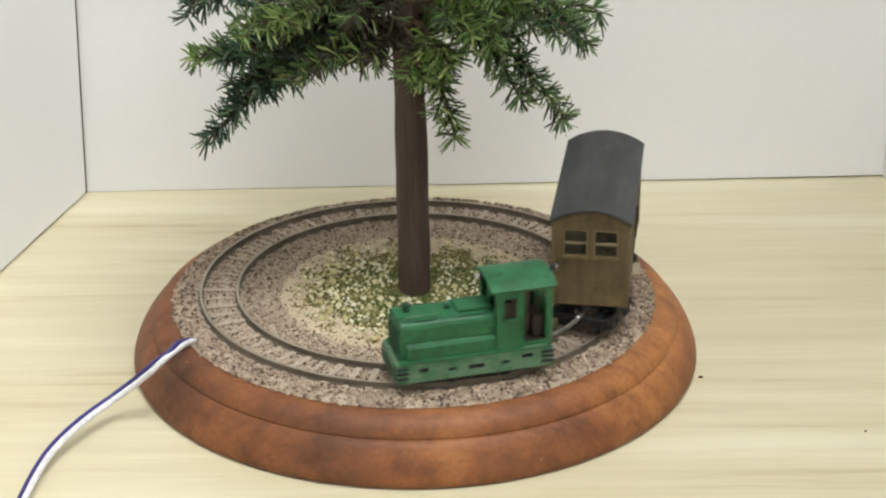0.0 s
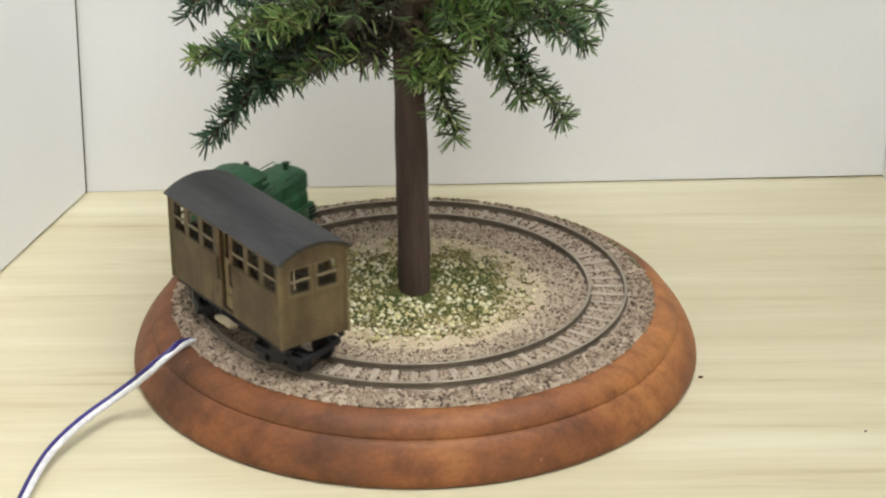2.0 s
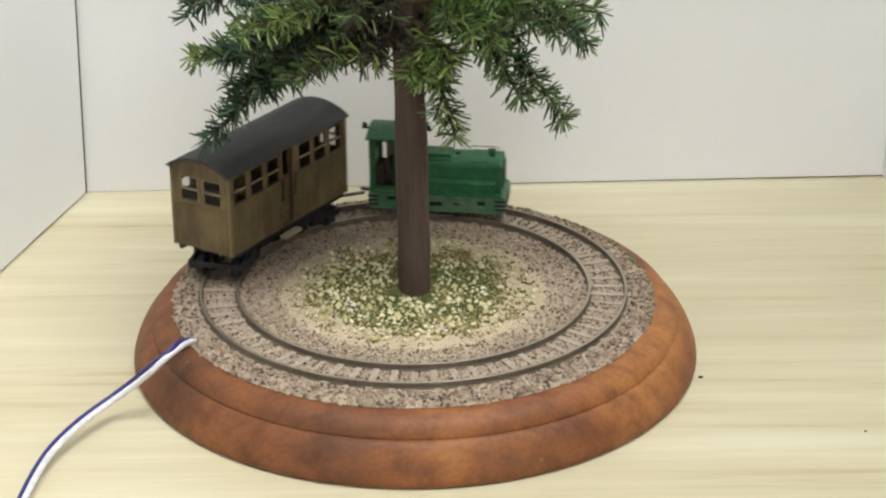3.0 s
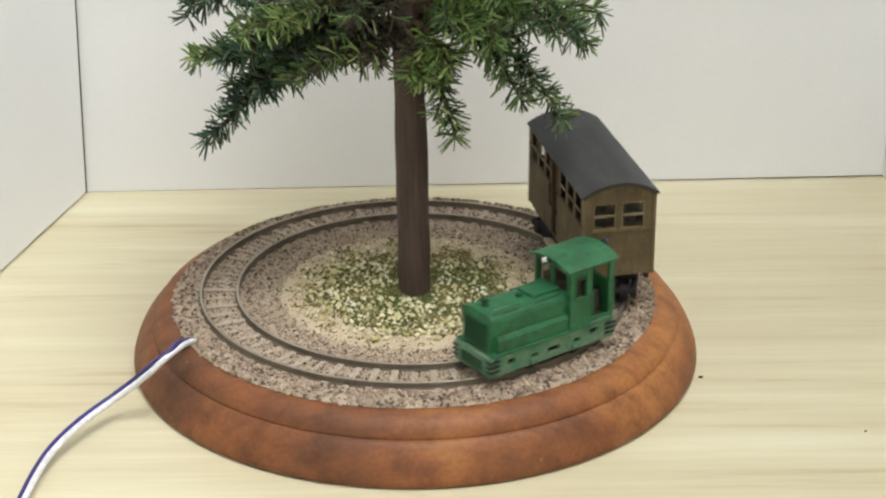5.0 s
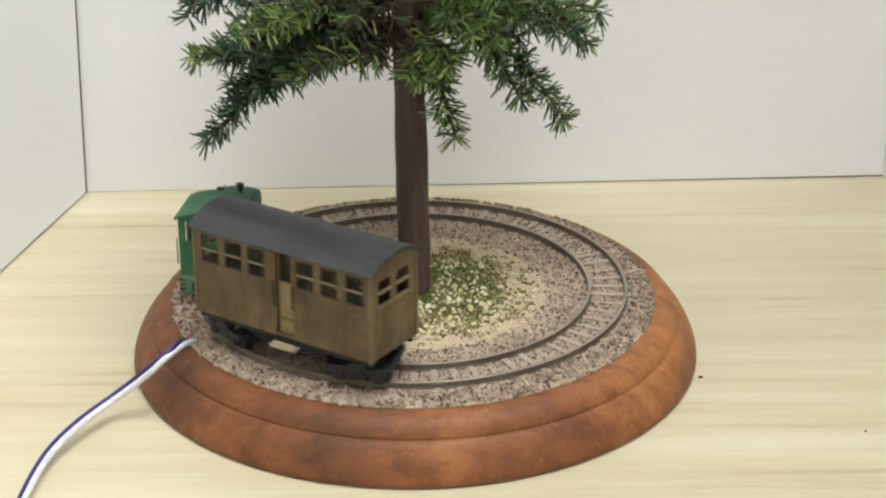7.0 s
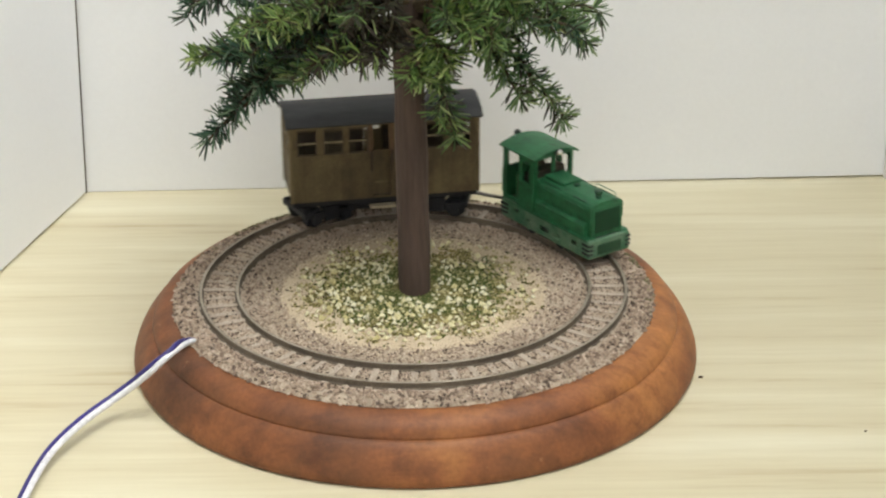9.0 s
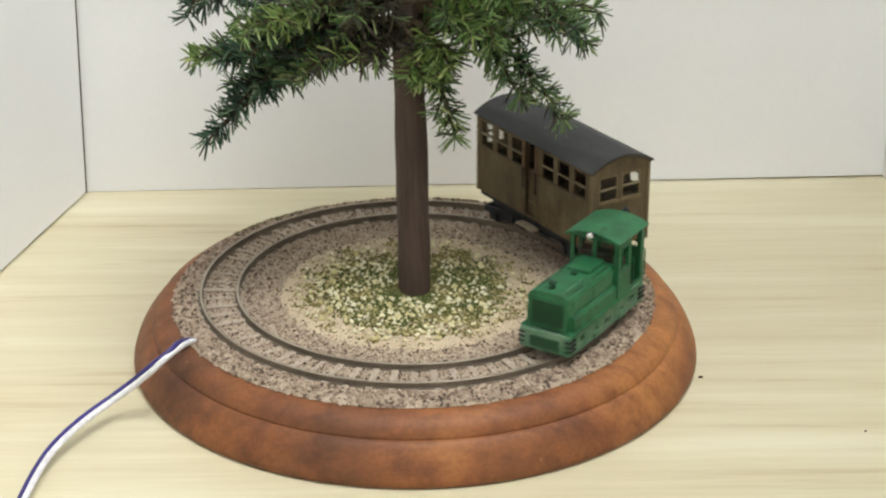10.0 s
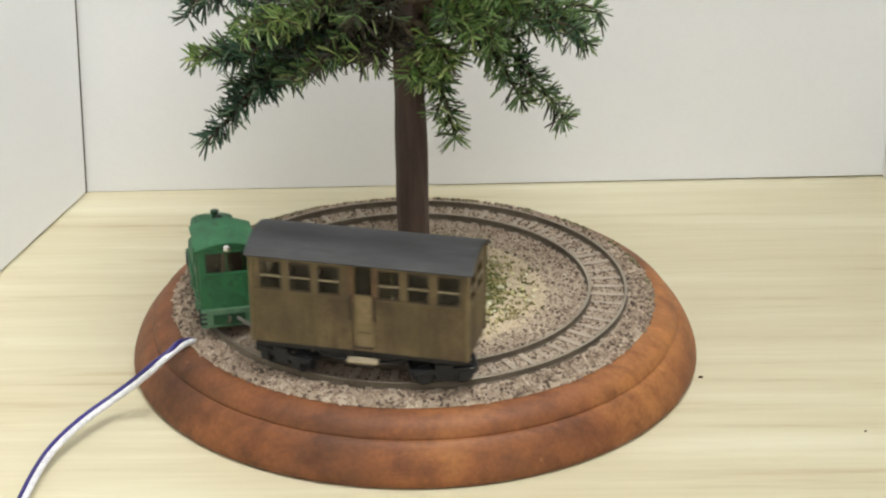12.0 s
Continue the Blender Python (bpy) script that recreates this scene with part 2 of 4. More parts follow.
def rod(bm, a, b, r, r2=None, seg=12):
    a, b = Vector(a), Vector(b)
    m = Matrix.Translation((a + b) / 2) @ (b - a).to_track_quat("Z", "Y").to_matrix().to_4x4()
    bmesh.ops.create_cone(bm, cap_ends=True, segments=seg, radius1=r, radius2=r if r2 is None else r2, depth=(b - a).length, matrix=m)


def ball(bm, c, r, squash=(1, 1, 1)):
    bmesh.ops.create_uvsphere(bm, u_segments=14, v_segments=9, radius=r, matrix=Matrix.LocRotScale(c, None, squash))


def turned(bm, profile, seg=160, closed=False):
    """Revolves a profile of (radius, height) round z."""
    rings = []
    for i in range(seg):
        a = 2 * math.pi * i / seg
        rings.append([bm.verts.new((r * math.cos(a), r * math.sin(a), z)) for r, z in profile])
    n = len(profile)
    for i in range(seg):
        p, q = rings[i], rings[(i + 1) % seg]
        for k in range(n if closed else n - 1):
            bm.faces.new((p[k], q[k], q[(k + 1) % n], p[(k + 1) % n]))
    return rings


def tube(bm, path, radii, seg=8, bumpy=0.0):
    """A tube along a path of points, with a radius at each."""
    path = [Vector(p) for p in path]
    rings = []
    for i, p in enumerate(path):
        d = (path[min(i + 1, len(path) - 1)] - path[max(i - 1, 0)]).normalized()
        side = d.cross(Vector((0.3, 0.2, 1)) if abs(d.z) < 0.9 else Vector((0, 1, 0))).normalized()
        up = side.cross(d)
        ring = []
        for k in range(seg):
            a = 2 * math.pi * k / seg
            w = radii[i] * (1 + bumpy * noise.noise(Vector((k * 1.7, i * 0.31, 3.1))))
            ring.append(bm.verts.new(p + w * (math.cos(a) * side + math.sin(a) * up)))
        rings.append(ring)
    for p, q in zip(rings, rings[1:]):
        for k in range(seg):
            bm.faces.new((p[k], p[(k + 1) % seg], q[(k + 1) % seg], q[k]))
    bm.faces.new(rings[0][::-1])
    bm.faces.new(rings[-1])


def panel(bm, us, vs, holes, thick, place):
    """An upright sheet in (u, v) with rectangular holes, thick along w; place maps (u, v, w) to the thing's space. us, vs: outer limits."""
    cu = sorted({*us, *(h[0] for h in holes), *(h[1] for h in holes)})
    cv = sorted({*vs, *(h[2] for h in holes), *(h[3] for h in holes)})
    grid = {}

    def vert(i, j, w):
        if (i, j, w) not in grid:
            grid[i, j, w] = bm.verts.new(place(cu[i], cv[j], w * thick))
        return grid[i, j, w]

    def solid(i, j):
        if not (0 <= i < len(cu) - 1 and 0 <= j < len(cv) - 1):
            return False
        u, v = (cu[i] + cu[i + 1]) / 2, (cv[j] + cv[j + 1]) / 2
        return not any(h[0] < u < h[1] and h[2] < v < h[3] for h in holes)

    for i in range(len(cu) - 1):
        for j in range(len(cv) - 1):
            if not solid(i, j):
                continue
            bm.faces.new((vert(i, j, 0), vert(i + 1, j, 0), vert(i + 1, j + 1, 0), vert(i, j + 1, 0)))
            bm.faces.new((vert(i, j, 1), vert(i, j + 1, 1), vert(i + 1, j + 1, 1), vert(i + 1, j, 1)))
            for (a, b), nb in ((((i, j), (i + 1, j)), (i, j - 1)), (((i + 1, j), (i + 1, j + 1)), (i + 1, j)), (((i + 1, j + 1), (i, j + 1)), (i, j + 1)), (((i, j + 1), (i, j)), (i - 1, j))):
                if not solid(*nb):
                    bm.faces.new((vert(*a, 0), vert(*a, 1), vert(*b, 1), vert(*b, 0)))


def mesh_of(name, bm, material, smooth=False):
    bmesh.ops.recalc_face_normals(bm, faces=bm.faces)
    bmesh.ops.scale(bm, vec=(S, S, S), verts=bm.verts)
    me = bpy.data.meshes.new(name)
    bm.to_mesh(me)
    bm.free()
    me.materials.append(material)
    if smooth:
        me.polygons.foreach_set("use_smooth", [True] * len(me.polygons))
    return me


def part(name, bm, material, parent, label="", smooth=False):
    """One mesh object under a thing or under a part, in its parent's space."""
    ob = new(name, mesh_of(name, bm, material, smooth))
    ob.parent = parent
    return tagged(ob, label)


def thing(name, label, category, group="", kind="", at=(0, 0, 0)):
    ob = new(name)
    ob.empty_display_size = 0.01
    ob.location = [c * S for c in at]
    return tagged(ob, label, category, group, kind)


def lone(name, bm, material, label, category="", kind="", smooth=False, group=""):
    return tagged(new(name, mesh_of(name, bm, material, smooth)), label, category, group, kind)


def joined(name, verts, faces, material):
    me = bpy.data.meshes.new(name)
    me.from_pydata([tuple(v) for v in np.asarray(verts) * S], [], faces)
    me.materials.append(material)
    return me


# ---- the setting ----
def build_setting():
    bm = bmesh.new()
    box(bm, -899, 899, -1099, 699, -25, 0, 2)
    lone("table", bm, M_TABLE, "pale wood laminate table top with faint lengthwise grain", "table", "structure")
    # three white boards, the back one lifted a little at one end
    bm = bmesh.new()
    panel(bm, (-112.0, 158.0), (0.05, 150), [], 5, lambda u, v, w: (u, 111.0 + (u - 0) * 0.0277 + w, v))
    ob = lone("wall_north", bm, M_BOARD, "plain white upright board behind the base", kind="structure")
    ob.rotation_euler = (0, radians(-0.12), 0)
    ob.location.z = 0.00028
    bm = bmesh.new()
    panel(bm, (0.9, 520), (0.8, 150), [], 5, lambda u, v, w: (-102.8 - u * 0.2625 - w + 0.0238 * v, 107.2 - u * 0.965, v))
    ob = lone("wall_west", bm, M_BOARD, "plain white upright side board", kind="structure")
    bm = bmesh.new()
    rod(bm, (-102.9, 107.3, 0.1), (-99.35, 107.3, 149), 0.2, seg=8)
    lone("trim", bm, M_TWIG, "thin brown seam where the two boards meet", kind="structure")
    # the unseen upper part of this taller board is there to shade this side
    bm = bmesh.new()
    panel(bm, (0, 520), (0.15, 520), [], 5, lambda u, v, w: (150.9 + u * 0.2 + w, 114.6 - u * 0.98, v))
    lone("wall_east", bm, M_BOARD, "plain white upright side board", kind="structure")
    # an unseen room round it, added to close the place and bounce light
    X, Y0, Y1, Z0, Z1 = 900, -1100, 700, -25, 1450
    for name, b in (("room_wall_south", (-X, X, Y0 - 80, Y0, Z0, Z1)), ("room_wall_north", (-X, X, Y1, Y1 + 80, Z0, Z1)),
                    ("room_wall_west", (-X - 80, -X, Y0, Y1, Z0, Z1)), ("room_wall_east", (X, X + 80, Y0, Y1, Z0, Z1)), ("ceiling", (-X, X, Y0, Y1, Z1, Z1 + 60))):
        bm = bmesh.new()
        box(bm, *b)
        lone(name, bm, M_ROOM, "plain painted room surface", kind="structure")
    lamp = thing("ceiling_lamp", "flat white ceiling lamp with glowing diffuser", "lamp", at=(250, -250, 1450))
    bm = bmesh.new()
    box(bm, -580, 580, -330, 330, -50, -1, 4)
    part("frame", bm, M_ROOM, lamp)
    bm = bmesh.new()
    box(bm, -550, 550, -300, 300, -56, -50.5, 2)
    part("diffuser", bm, M_LAMP, lamp)
    # specks lying on the table
    for x, y, r in ((73.8, -20.4, 0.55), (110.4, -49.2, 0.32)):
        bm = bmesh.new()
        bmesh.ops.create_icosphere(bm, subdivisions=1, radius=r, matrix=Matrix.LocRotScale((x, y, r * 0.5), None, (1.3, 0.9, 0.6)))
        lone("crumb", bm, M_SPECK, "tiny dark crumb lying on the table", "crumb", group="crumbs on the table")


def build_base():
    base = thing("round_base", "round turned wooden base stained reddish brown with moulded edge", "base", at=(0.4, -0.3, 0))
    lower = [(0, 0.0), (72.9, 0.0), (73.9, 0.35), (74.3, 1.1), (74.15, 2.4), (73.6, 4.1), (72.8, 6.0), (71.8, 7.8), (70.8, 9.2), (70.0, 9.95), (69.4, 10.28), (69.0, 10.36), (68.0, 10.38), (0, 10.38)]
    upper = [(0, 10.4), (68.88, 10.4), (68.92, 10.6), (68.9, 10.85), (68.8, 11.1), (68.5, 12.0), (67.7, 13.2), (66.4, 14.2), (64.8, 14.95), (63.4, 15.25), (62.0, 15.4), (0, 15.4)]
    for name, prof in (("lower_moulding", lower), ("upper_moulding", upper)):
        bm = bmesh.new()
        turned(bm, prof, 200)
        bmesh.ops.remove_doubles(bm, verts=bm.verts, dist=0.01)
        ob = part(name, bm, M_STAIN, base, smooth=True)
        ob.data.set_sharp_from_angle(angle=radians(40))


def ground_height(r):
    pts = [(0, 15.85), (12, 16.0), (30, 16.2), (38, 16.2), (43.5, 16.4), (45.5, 16.65), (56.3, 16.65), (59, 16.6), (61.5, 16.2), (63.2, 15.3)]
    for (r0, z0), (r1, z1) in zip(pts, pts[1:]):
        if r <= r1:
            return z0 + (z1 - z0) * (r - r0) / (r1 - r0)
    return 15.3


def pieces(rng, spots, sizes, flat, lift=0.35):
    """Small irregular stones as eight-sided lumps, one at each spot (x, y, z)."""
    n = len(spots)
    base = np.array([(1, 0, 0), (0, 1, 0), (-1, 0, 0), (0, -1, 0), (0, 0, 1), (0, 0, -1)], float)
    faces6 = [(0, 1, 4), (1, 2, 4), (2, 3, 4), (3, 0, 4), (1, 0, 5), (2, 1, 5), (3, 2, 5), (0, 3, 5)]
    a = rng.uniform(0, 2 * np.pi, n)
    v = base[None] * (sizes[:, None, None] * rng.uniform(0.6, 1.25, (n, 6, 1)))
    v = v + rng.normal(0, 0.22, (n, 6, 3)) * sizes[:, None, None]
    v[:, :, 2] *= flat
    c, s = np.cos(a)[:, None], np.sin(a)[:, None]
    x, y = v[:, :, 0] * c - v[:, :, 1] * s, v[:, :, 0] * s + v[:, :, 1] * c
    out = np.stack([x, y, v[:, :, 2]], 2) + spots[:, None, :]
    out[:, :, 2] += (lift * sizes * flat)[:, None]
    return out.reshape(-1, 3), [tuple(6 * i + k for k in f) for i in range(n) for f in faces6]


def ring_spots(rng, n, r0, r1, bias=1.0):
    r = np.sqrt(r0 ** 2 + (r1 ** 2 - r0 ** 2) * rng.uniform(0, 1, n) ** bias)
    a = rng.uniform(0, 2 * np.pi, n)
    z = np.array([ground_height(q) for q in r])
    return np.stack([r * np.cos(a), r * np.sin(a), z], 1), r


def build_ground():
    rng = np.random.default_rng(4)
    bm = bmesh.new()
    radii = [0, 4, 9, 15, 21, 27, 31, 34]
    rows = []
    for r in radii[1:]:
        rows.append([bm.verts.new((r * math.cos(2 * math.pi * i / 96), r * math.sin(2 * math.pi * i / 96), ground_height(r) + 0.25 * noise.noise(Vector((r * math.cos(i / 15.3) / 4, r * math.sin(i / 15.3) / 4, 1))) + 0.12)) for i in range(96)])
    mid = bm.verts.new((0, 0, ground_height(0) + 0.1))
    edge = [bm.verts.new(((36.2 + 1.4 * noise.noise(Vector((i * 0.23, 0, 5)))) * math.cos(2 * math.pi * i / 96), (36.2 + 1.4 * noise.noise(Vector((i * 0.23, 0, 5)))) * math.sin(2 * math.pi * i / 96), 15.9)) for i in range(96)]
    rows.append(edge)
    for i in range(96):
        bm.faces.new((mid, rows[0][i], rows[0][(i + 1) % 96]))
        for p, q in zip(rows, rows[1:]):
            bm.faces.new((p[i], q[i], q[(i + 1) % 96], p[(i + 1) % 96]))
    lone("sand_patch", bm, M_SAND, "pale beige sand in the middle of the track", kind="structure", smooth=True)
    bm = bmesh.new()
    prof = [(33.0, 15.5), (33.5, 16.12)] + [(r, ground_height(r)) for r in (38, 41, 43.5, 45.5, 51, 56.3, 58, 60, 61.5, 62.6)] + [(63.0, 15.45)]
    turned(bm, prof, 180)
    lone("track_bed", bm, M_BED, "ring of glued grey brown grit under the track", kind="structure")

    def heap(name, spots, sizes, flat, material, label, lift=0.35):
        v, f = pieces(rng, spots, sizes, flat, lift)
        tagged(new(name, joined(name, v, f, material)), label, name.replace("_", " "), kind="stuff")

    a, _ = ring_spots(rng, 4300, 57.0, 63.1)
    b, _ = ring_spots(rng, 4600, 31.0, 45.0, 0.55)
    c, _ = ring_spots(rng, 6500, 47.0, 55.0)
    spots = np.concatenate([a, b, c])
    sizes = np.concatenate([rng.uniform(0.36, 0.8, len(a)), rng.uniform(0.22, 0.52, len(b)), rng.uniform(0.18, 0.42, len(c))])
    heap("ballast", spots, sizes, 0.8, M_BALLAST, "loose pinkish grey ballast stones along the track")
    s, _ = ring_spots(rng, 9000, 18, 39.5, 0.8)
    heap("sand_grains", s, rng.uniform(0.12, 0.34, len(s)), 0.7, M_SANDGRAIN, "coarse beige sand grains round the turf")

    # small dark brown pieces along the sleepers and the rail feet
    ang, rad = [], []
    for i in range(64):
        for side in (-1, 1):
            for _ in range(rng.integers(2, 7)):
                q = rng.uniform(47.2, 54.8)
                ang.append(2 * math.pi * i / 64 + side * rng.uniform(0.9, 1.5) / q)
                rad.append(q)
    for q in (45.2, 47.1, 54.6, 56.7):
        for _ in range(90):
            ang.append(rng.uniform(0, 2 * math.pi))
            rad.append(q + rng.uniform(-0.35, 0.35))
    ang, rad = np.array(ang), np.array(rad)
    spots = np.stack([rad * np.cos(ang), rad * np.sin(ang), np.full(len(rad), 16.72)], 1)
    heap("dark_grit", spots, rng.uniform(0.22, 0.5, len(rad)), 0.7, M_GRIT, "small dark brown pieces between sleepers and rails")

    an = np.concatenate([rng.normal(radians(c), radians(w), n) for c, w, n in ((68, 22, 900), (128, 16, 420), (20, 14, 220))])
    r = rng.normal(62.2, 0.75, len(an))
    keep = np.array([noise.noise(Vector((math.cos(w) * 9, math.sin(w) * 9, 4))) > -0.12 for w in an]) & (r < 63.8)
    r, an = r[keep], an[keep]
    spots = np.stack([r * np.cos(an), r * np.sin(an), np.array([ground_height(q) for q in r]) + 0.25], 1)
    heap("moss", spots, rng.uniform(0.2, 0.5, len(r)), 1.0, M_MOSS, "olive brown moss crumbs along the ballast edge", 0.5)

    r = np.abs(rng.normal(0, 13.0, 19000)) + 2.5
    an = rng.uniform(0, 2 * np.pi, len(r))
    rim = np.array([23.0 + 9.0 * noise.noise(Vector((q * math.cos(w) / 8, q * math.sin(w) / 8, 3))) for q, w in zip(r, an)])
    keep = r < rim + rng.exponential(3.8, len(r))
    r, an = r[keep], an[keep]
    spots = np.stack([r * np.cos(an), r * np.sin(an), np.array([ground_height(q) for q in r]) + 0.15], 1)
    heap("turf", spots, rng.uniform(0.22, 0.52, len(r)), 0.9, M_TURF, "olive green scatter turf round the trunk", 0.5)
    r = np.abs(rng.normal(22, 6.5, 15000))
    an = rng.uniform(0, 2 * np.pi, len(r))
    clump = np.array([noise.noise(Vector((q * math.cos(w) / 4, q * math.sin(w) / 4, 11))) + 0.5 * noise.noise(Vector((q * math.cos(w) / 1.6, q * math.sin(w) / 1.6, 2))) for q, w in zip(r, an)])
    keep = (clump > 0.02 + 0.25 * rng.random(len(r))) & (r > 8) & (r < 33)
    r, an = r[keep], an[keep]
    spots = np.stack([r * np.cos(an), r * np.sin(an), np.array([ground_height(q) for q in r]) + 0.2], 1)
    heap("dry_turf", spots, rng.uniform(0.2, 0.46, len(r)), 0.9, M_DRYTURF, "dry straw and olive scatter thinning out over sand", 0.5)
    r = np.abs(rng.normal(19.5, 8.2, 3600))
    r = r[(r > 5.5) & (r < 32)]
    an = rng.uniform(0, 2 * np.pi, len(r))
    # thickest on the west side of the trunk and in front of it
    lush = np.array([noise.noise(Vector((q * math.cos(w) / 6, q * math.sin(w) / 6, 7))) + 0.10 * math.cos(w - radians(215)) for q, w in zip(r, an)])
    keep = lush > rng.normal(0.10, 0.24, len(r))
    r, an = r[keep], an[keep]
    # each flake lies clear of its neighbours
    x, y, keep = r * np.cos(an), r * np.sin(an), []
    for i in range(len(r)):
        if all((x[i] - x[j]) ** 2 + (y[i] - y[j]) ** 2 > 1.35 for j in keep):
            keep.append(i)
    r, an = r[keep], an[keep]
    spots = np.stack([r * np.cos(an), r * np.sin(an), np.array([ground_height(q) for q in r]) + 0.5], 1)
    heap("pale_flakes", spots, 0.46 + 0.66 * rng.random(len(r)) ** 1.6, 0.85, M_CHIP, "cream and pale yellow flakes strewn over the turf", 0.4)


def build_track():
    track = thing("track", "small circle of narrow gauge model track with weathered rails", "railway track", at=(0, 0, 0))
    for r in (46.15, 55.65):
        bm = bmesh.new()
        z = RT
        turned(bm, [(r - 0.7, z - 1.9), (r - 0.7, z - 1.65), (r - 0.36, z - 1.5), (r - 0.34, z - 0.5), (r - 0.44, z - 0.4), (r - 0.44, z - 0.06),
                    (r + 0.44, z - 0.06), (r + 0.44, z - 0.4), (r + 0.34, z - 0.5), (r + 0.36, z - 1.5), (r + 0.7, z - 1.65), (r + 0.7, z - 1.9)], 200, True)
        rail = part("rail", bm, M_RAIL, track)
        bm = bmesh.new()
        turned(bm, [(r - 0.36, z - 0.055), (r - 0.30, z), (r + 0.30, z), (r + 0.36, z - 0.055)], 200, True)
        part("rail_head", bm, M_RAILTOP, rail, "bright worn running surface")
    bm = bmesh.new()
    box(bm, -5.7, 5.7, -0.85, 0.85, -0.95, 0, 0.12)
    me = mesh_of("sleeper", bm, M_SLEEPER)
    rng = random.Random(3)
    for i in range(64):
        ob = new("sleeper", me)
        ob.parent = track
        a = 360 * i / 64
        ob.matrix_local = pose(0, 0, 0, 0, 0, a) @ pose(RC * S, 0, (RT - 1.46 - 0.24 * rng.random()) * S, 0, 0, rng.uniform(-1.5, 1.5))


# ---- the tree ----
def needle_mesh(rng, seats, name, material):
    """Needles at seats (point, direction, length, width): slim three-sided blades with a blunt tip."""
    verts, faces = [], []
    for p, d, ln, w in seats:
        side = d.cross(Vector((rng.uniform(-1, 1), rng.uniform(-1, 1), rng.uniform(-1, 1)))).normalized()
        up = side.cross(d)
        k = len(verts)
        bend = Vector((0, 0, rng.uniform(-0.05, 0.09) * ln))
        for t, q in ((0.0, 0.55), (0.45, 1.0), (0.88, 0.85)):
            c = p + d * ln * t + bend * math.sin(math.pi * t)
            verts += [c + side * w * q, c - side * w * q + up * w * 0.35 * q, c - side * w * q - up * w * 0.35 * q]
        verts.append(p + d * ln)
        for r in (0, 3):
            for a, b in ((0, 1), (1, 2), (2, 0)):
                faces.append((k + r + a, k + r + b, k + r + 3 + b, k + r + 3 + a))
        for a, b in ((0, 1), (1, 2), (2, 0)):
            faces.append((k + 6 + a, k + 6 + b, k + 9))
    return joined(name, [tuple(v) for v in verts], faces, material)


def build_limb(tree, rng, start, end, sag, spread=15.0, bushy=1.0, tone=None):
    a, c = Vector(start), Vector(end)
    b = (a + c) / 2 + Vector((0, 0, sag))
    path = []
    n = 14
    for i in range(n + 1):
        t = i / n
        path.append((1 - t) ** 2 * a + 2 * t * (1 - t) * b + t * t * c + Vector((noise.noise(a + Vector((t * 3, 0, 0))), noise.noise(c + Vector((0, t * 3, 0))), noise.noise(a + c + Vector((t * 3, 1, 0))))) * 1.2 * t)
    bm = bmesh.new()
    tube(bm, path, [1.15 * (1 - t / (n + 1)) + 0.22 for t in range(n + 1)], 6, 0.3)
    seats = []

    def needles(p, d, dens, ln):
        for _ in range(dens):
            rad = Vector((rng.gauss(0, 1), rng.gauss(0, 1), rng.gauss(0, 1)))
            rad = (rad - d * rad.dot(d)).normalized()
            way = (d * rng.uniform(0.25, 0.95) + rad * rng.uniform(0.6, 1.0) + Vector((0, 0, 0.12))).normalized()
            seats.append((p + d * rng.uniform(-0.5, 0.5), way, ln * rng.uniform(0.7, 1.2), rng.uniform(0.20, 0.31)))

    length = (c - a).length
    count = int(length / 2.3 * bushy)
    for i in range(count):
        t = 0.16 + 0.84 * (i + rng.random()) / count
        k = min(int(t * n), n - 1)
        p = path[k].lerp(path[k + 1], t * n - k)
        d = (path[k + 1] - path[k]).normalized()
        side = d.cross(Vector((0, 0, 1))).normalized() * (1 if i % 2 else -1)
        way = (d * rng.uniform(0.5, 1.0) + side * rng.uniform(0.35, 1.0) + Vector((0, 0, rng.uniform(-0.5, 0.45)))).normalized()
        ln = spread * (0.35 + 0.65 * (1 - t)) * rng.uniform(0.5, 1.1)
        tip = p + way * ln + Vector((0, 0, -0.10 * ln))
        steps = max(3, int(ln / 1.1))
        twig = [p.lerp(tip, s / steps) + Vector((0, 0, 0.08 * ln * math.sin(math.pi * s / steps))) for s in range(steps + 1)]
        tube(bm, twig, [0.34 - 0.2 * s / steps for s in range(steps + 1)], 4)
        for s in range(1, steps + 1):
            needles(twig[s], (twig[s] - twig[s - 1]).normalized(), 4 if s < steps else 9, 5.1)
    for i in range(3, n + 1):
        needles(path[i], (path[i] - path[i - 1]).normalized(), 9 if i < n else 13, 5.1)
    limb = part("limb", bm, M_TWIG, tree)
    # on left-hand limbs, needles near the trunk get a dark brown colour
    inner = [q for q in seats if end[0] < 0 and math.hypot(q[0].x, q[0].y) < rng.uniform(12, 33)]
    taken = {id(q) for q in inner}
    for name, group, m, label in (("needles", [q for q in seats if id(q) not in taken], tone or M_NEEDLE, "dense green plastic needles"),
                                  ("inner_needles", inner, M_NEEDLE_BROWN, "dark brown needles on the inner limb")):
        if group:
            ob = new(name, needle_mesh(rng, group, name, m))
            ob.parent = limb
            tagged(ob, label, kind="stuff")


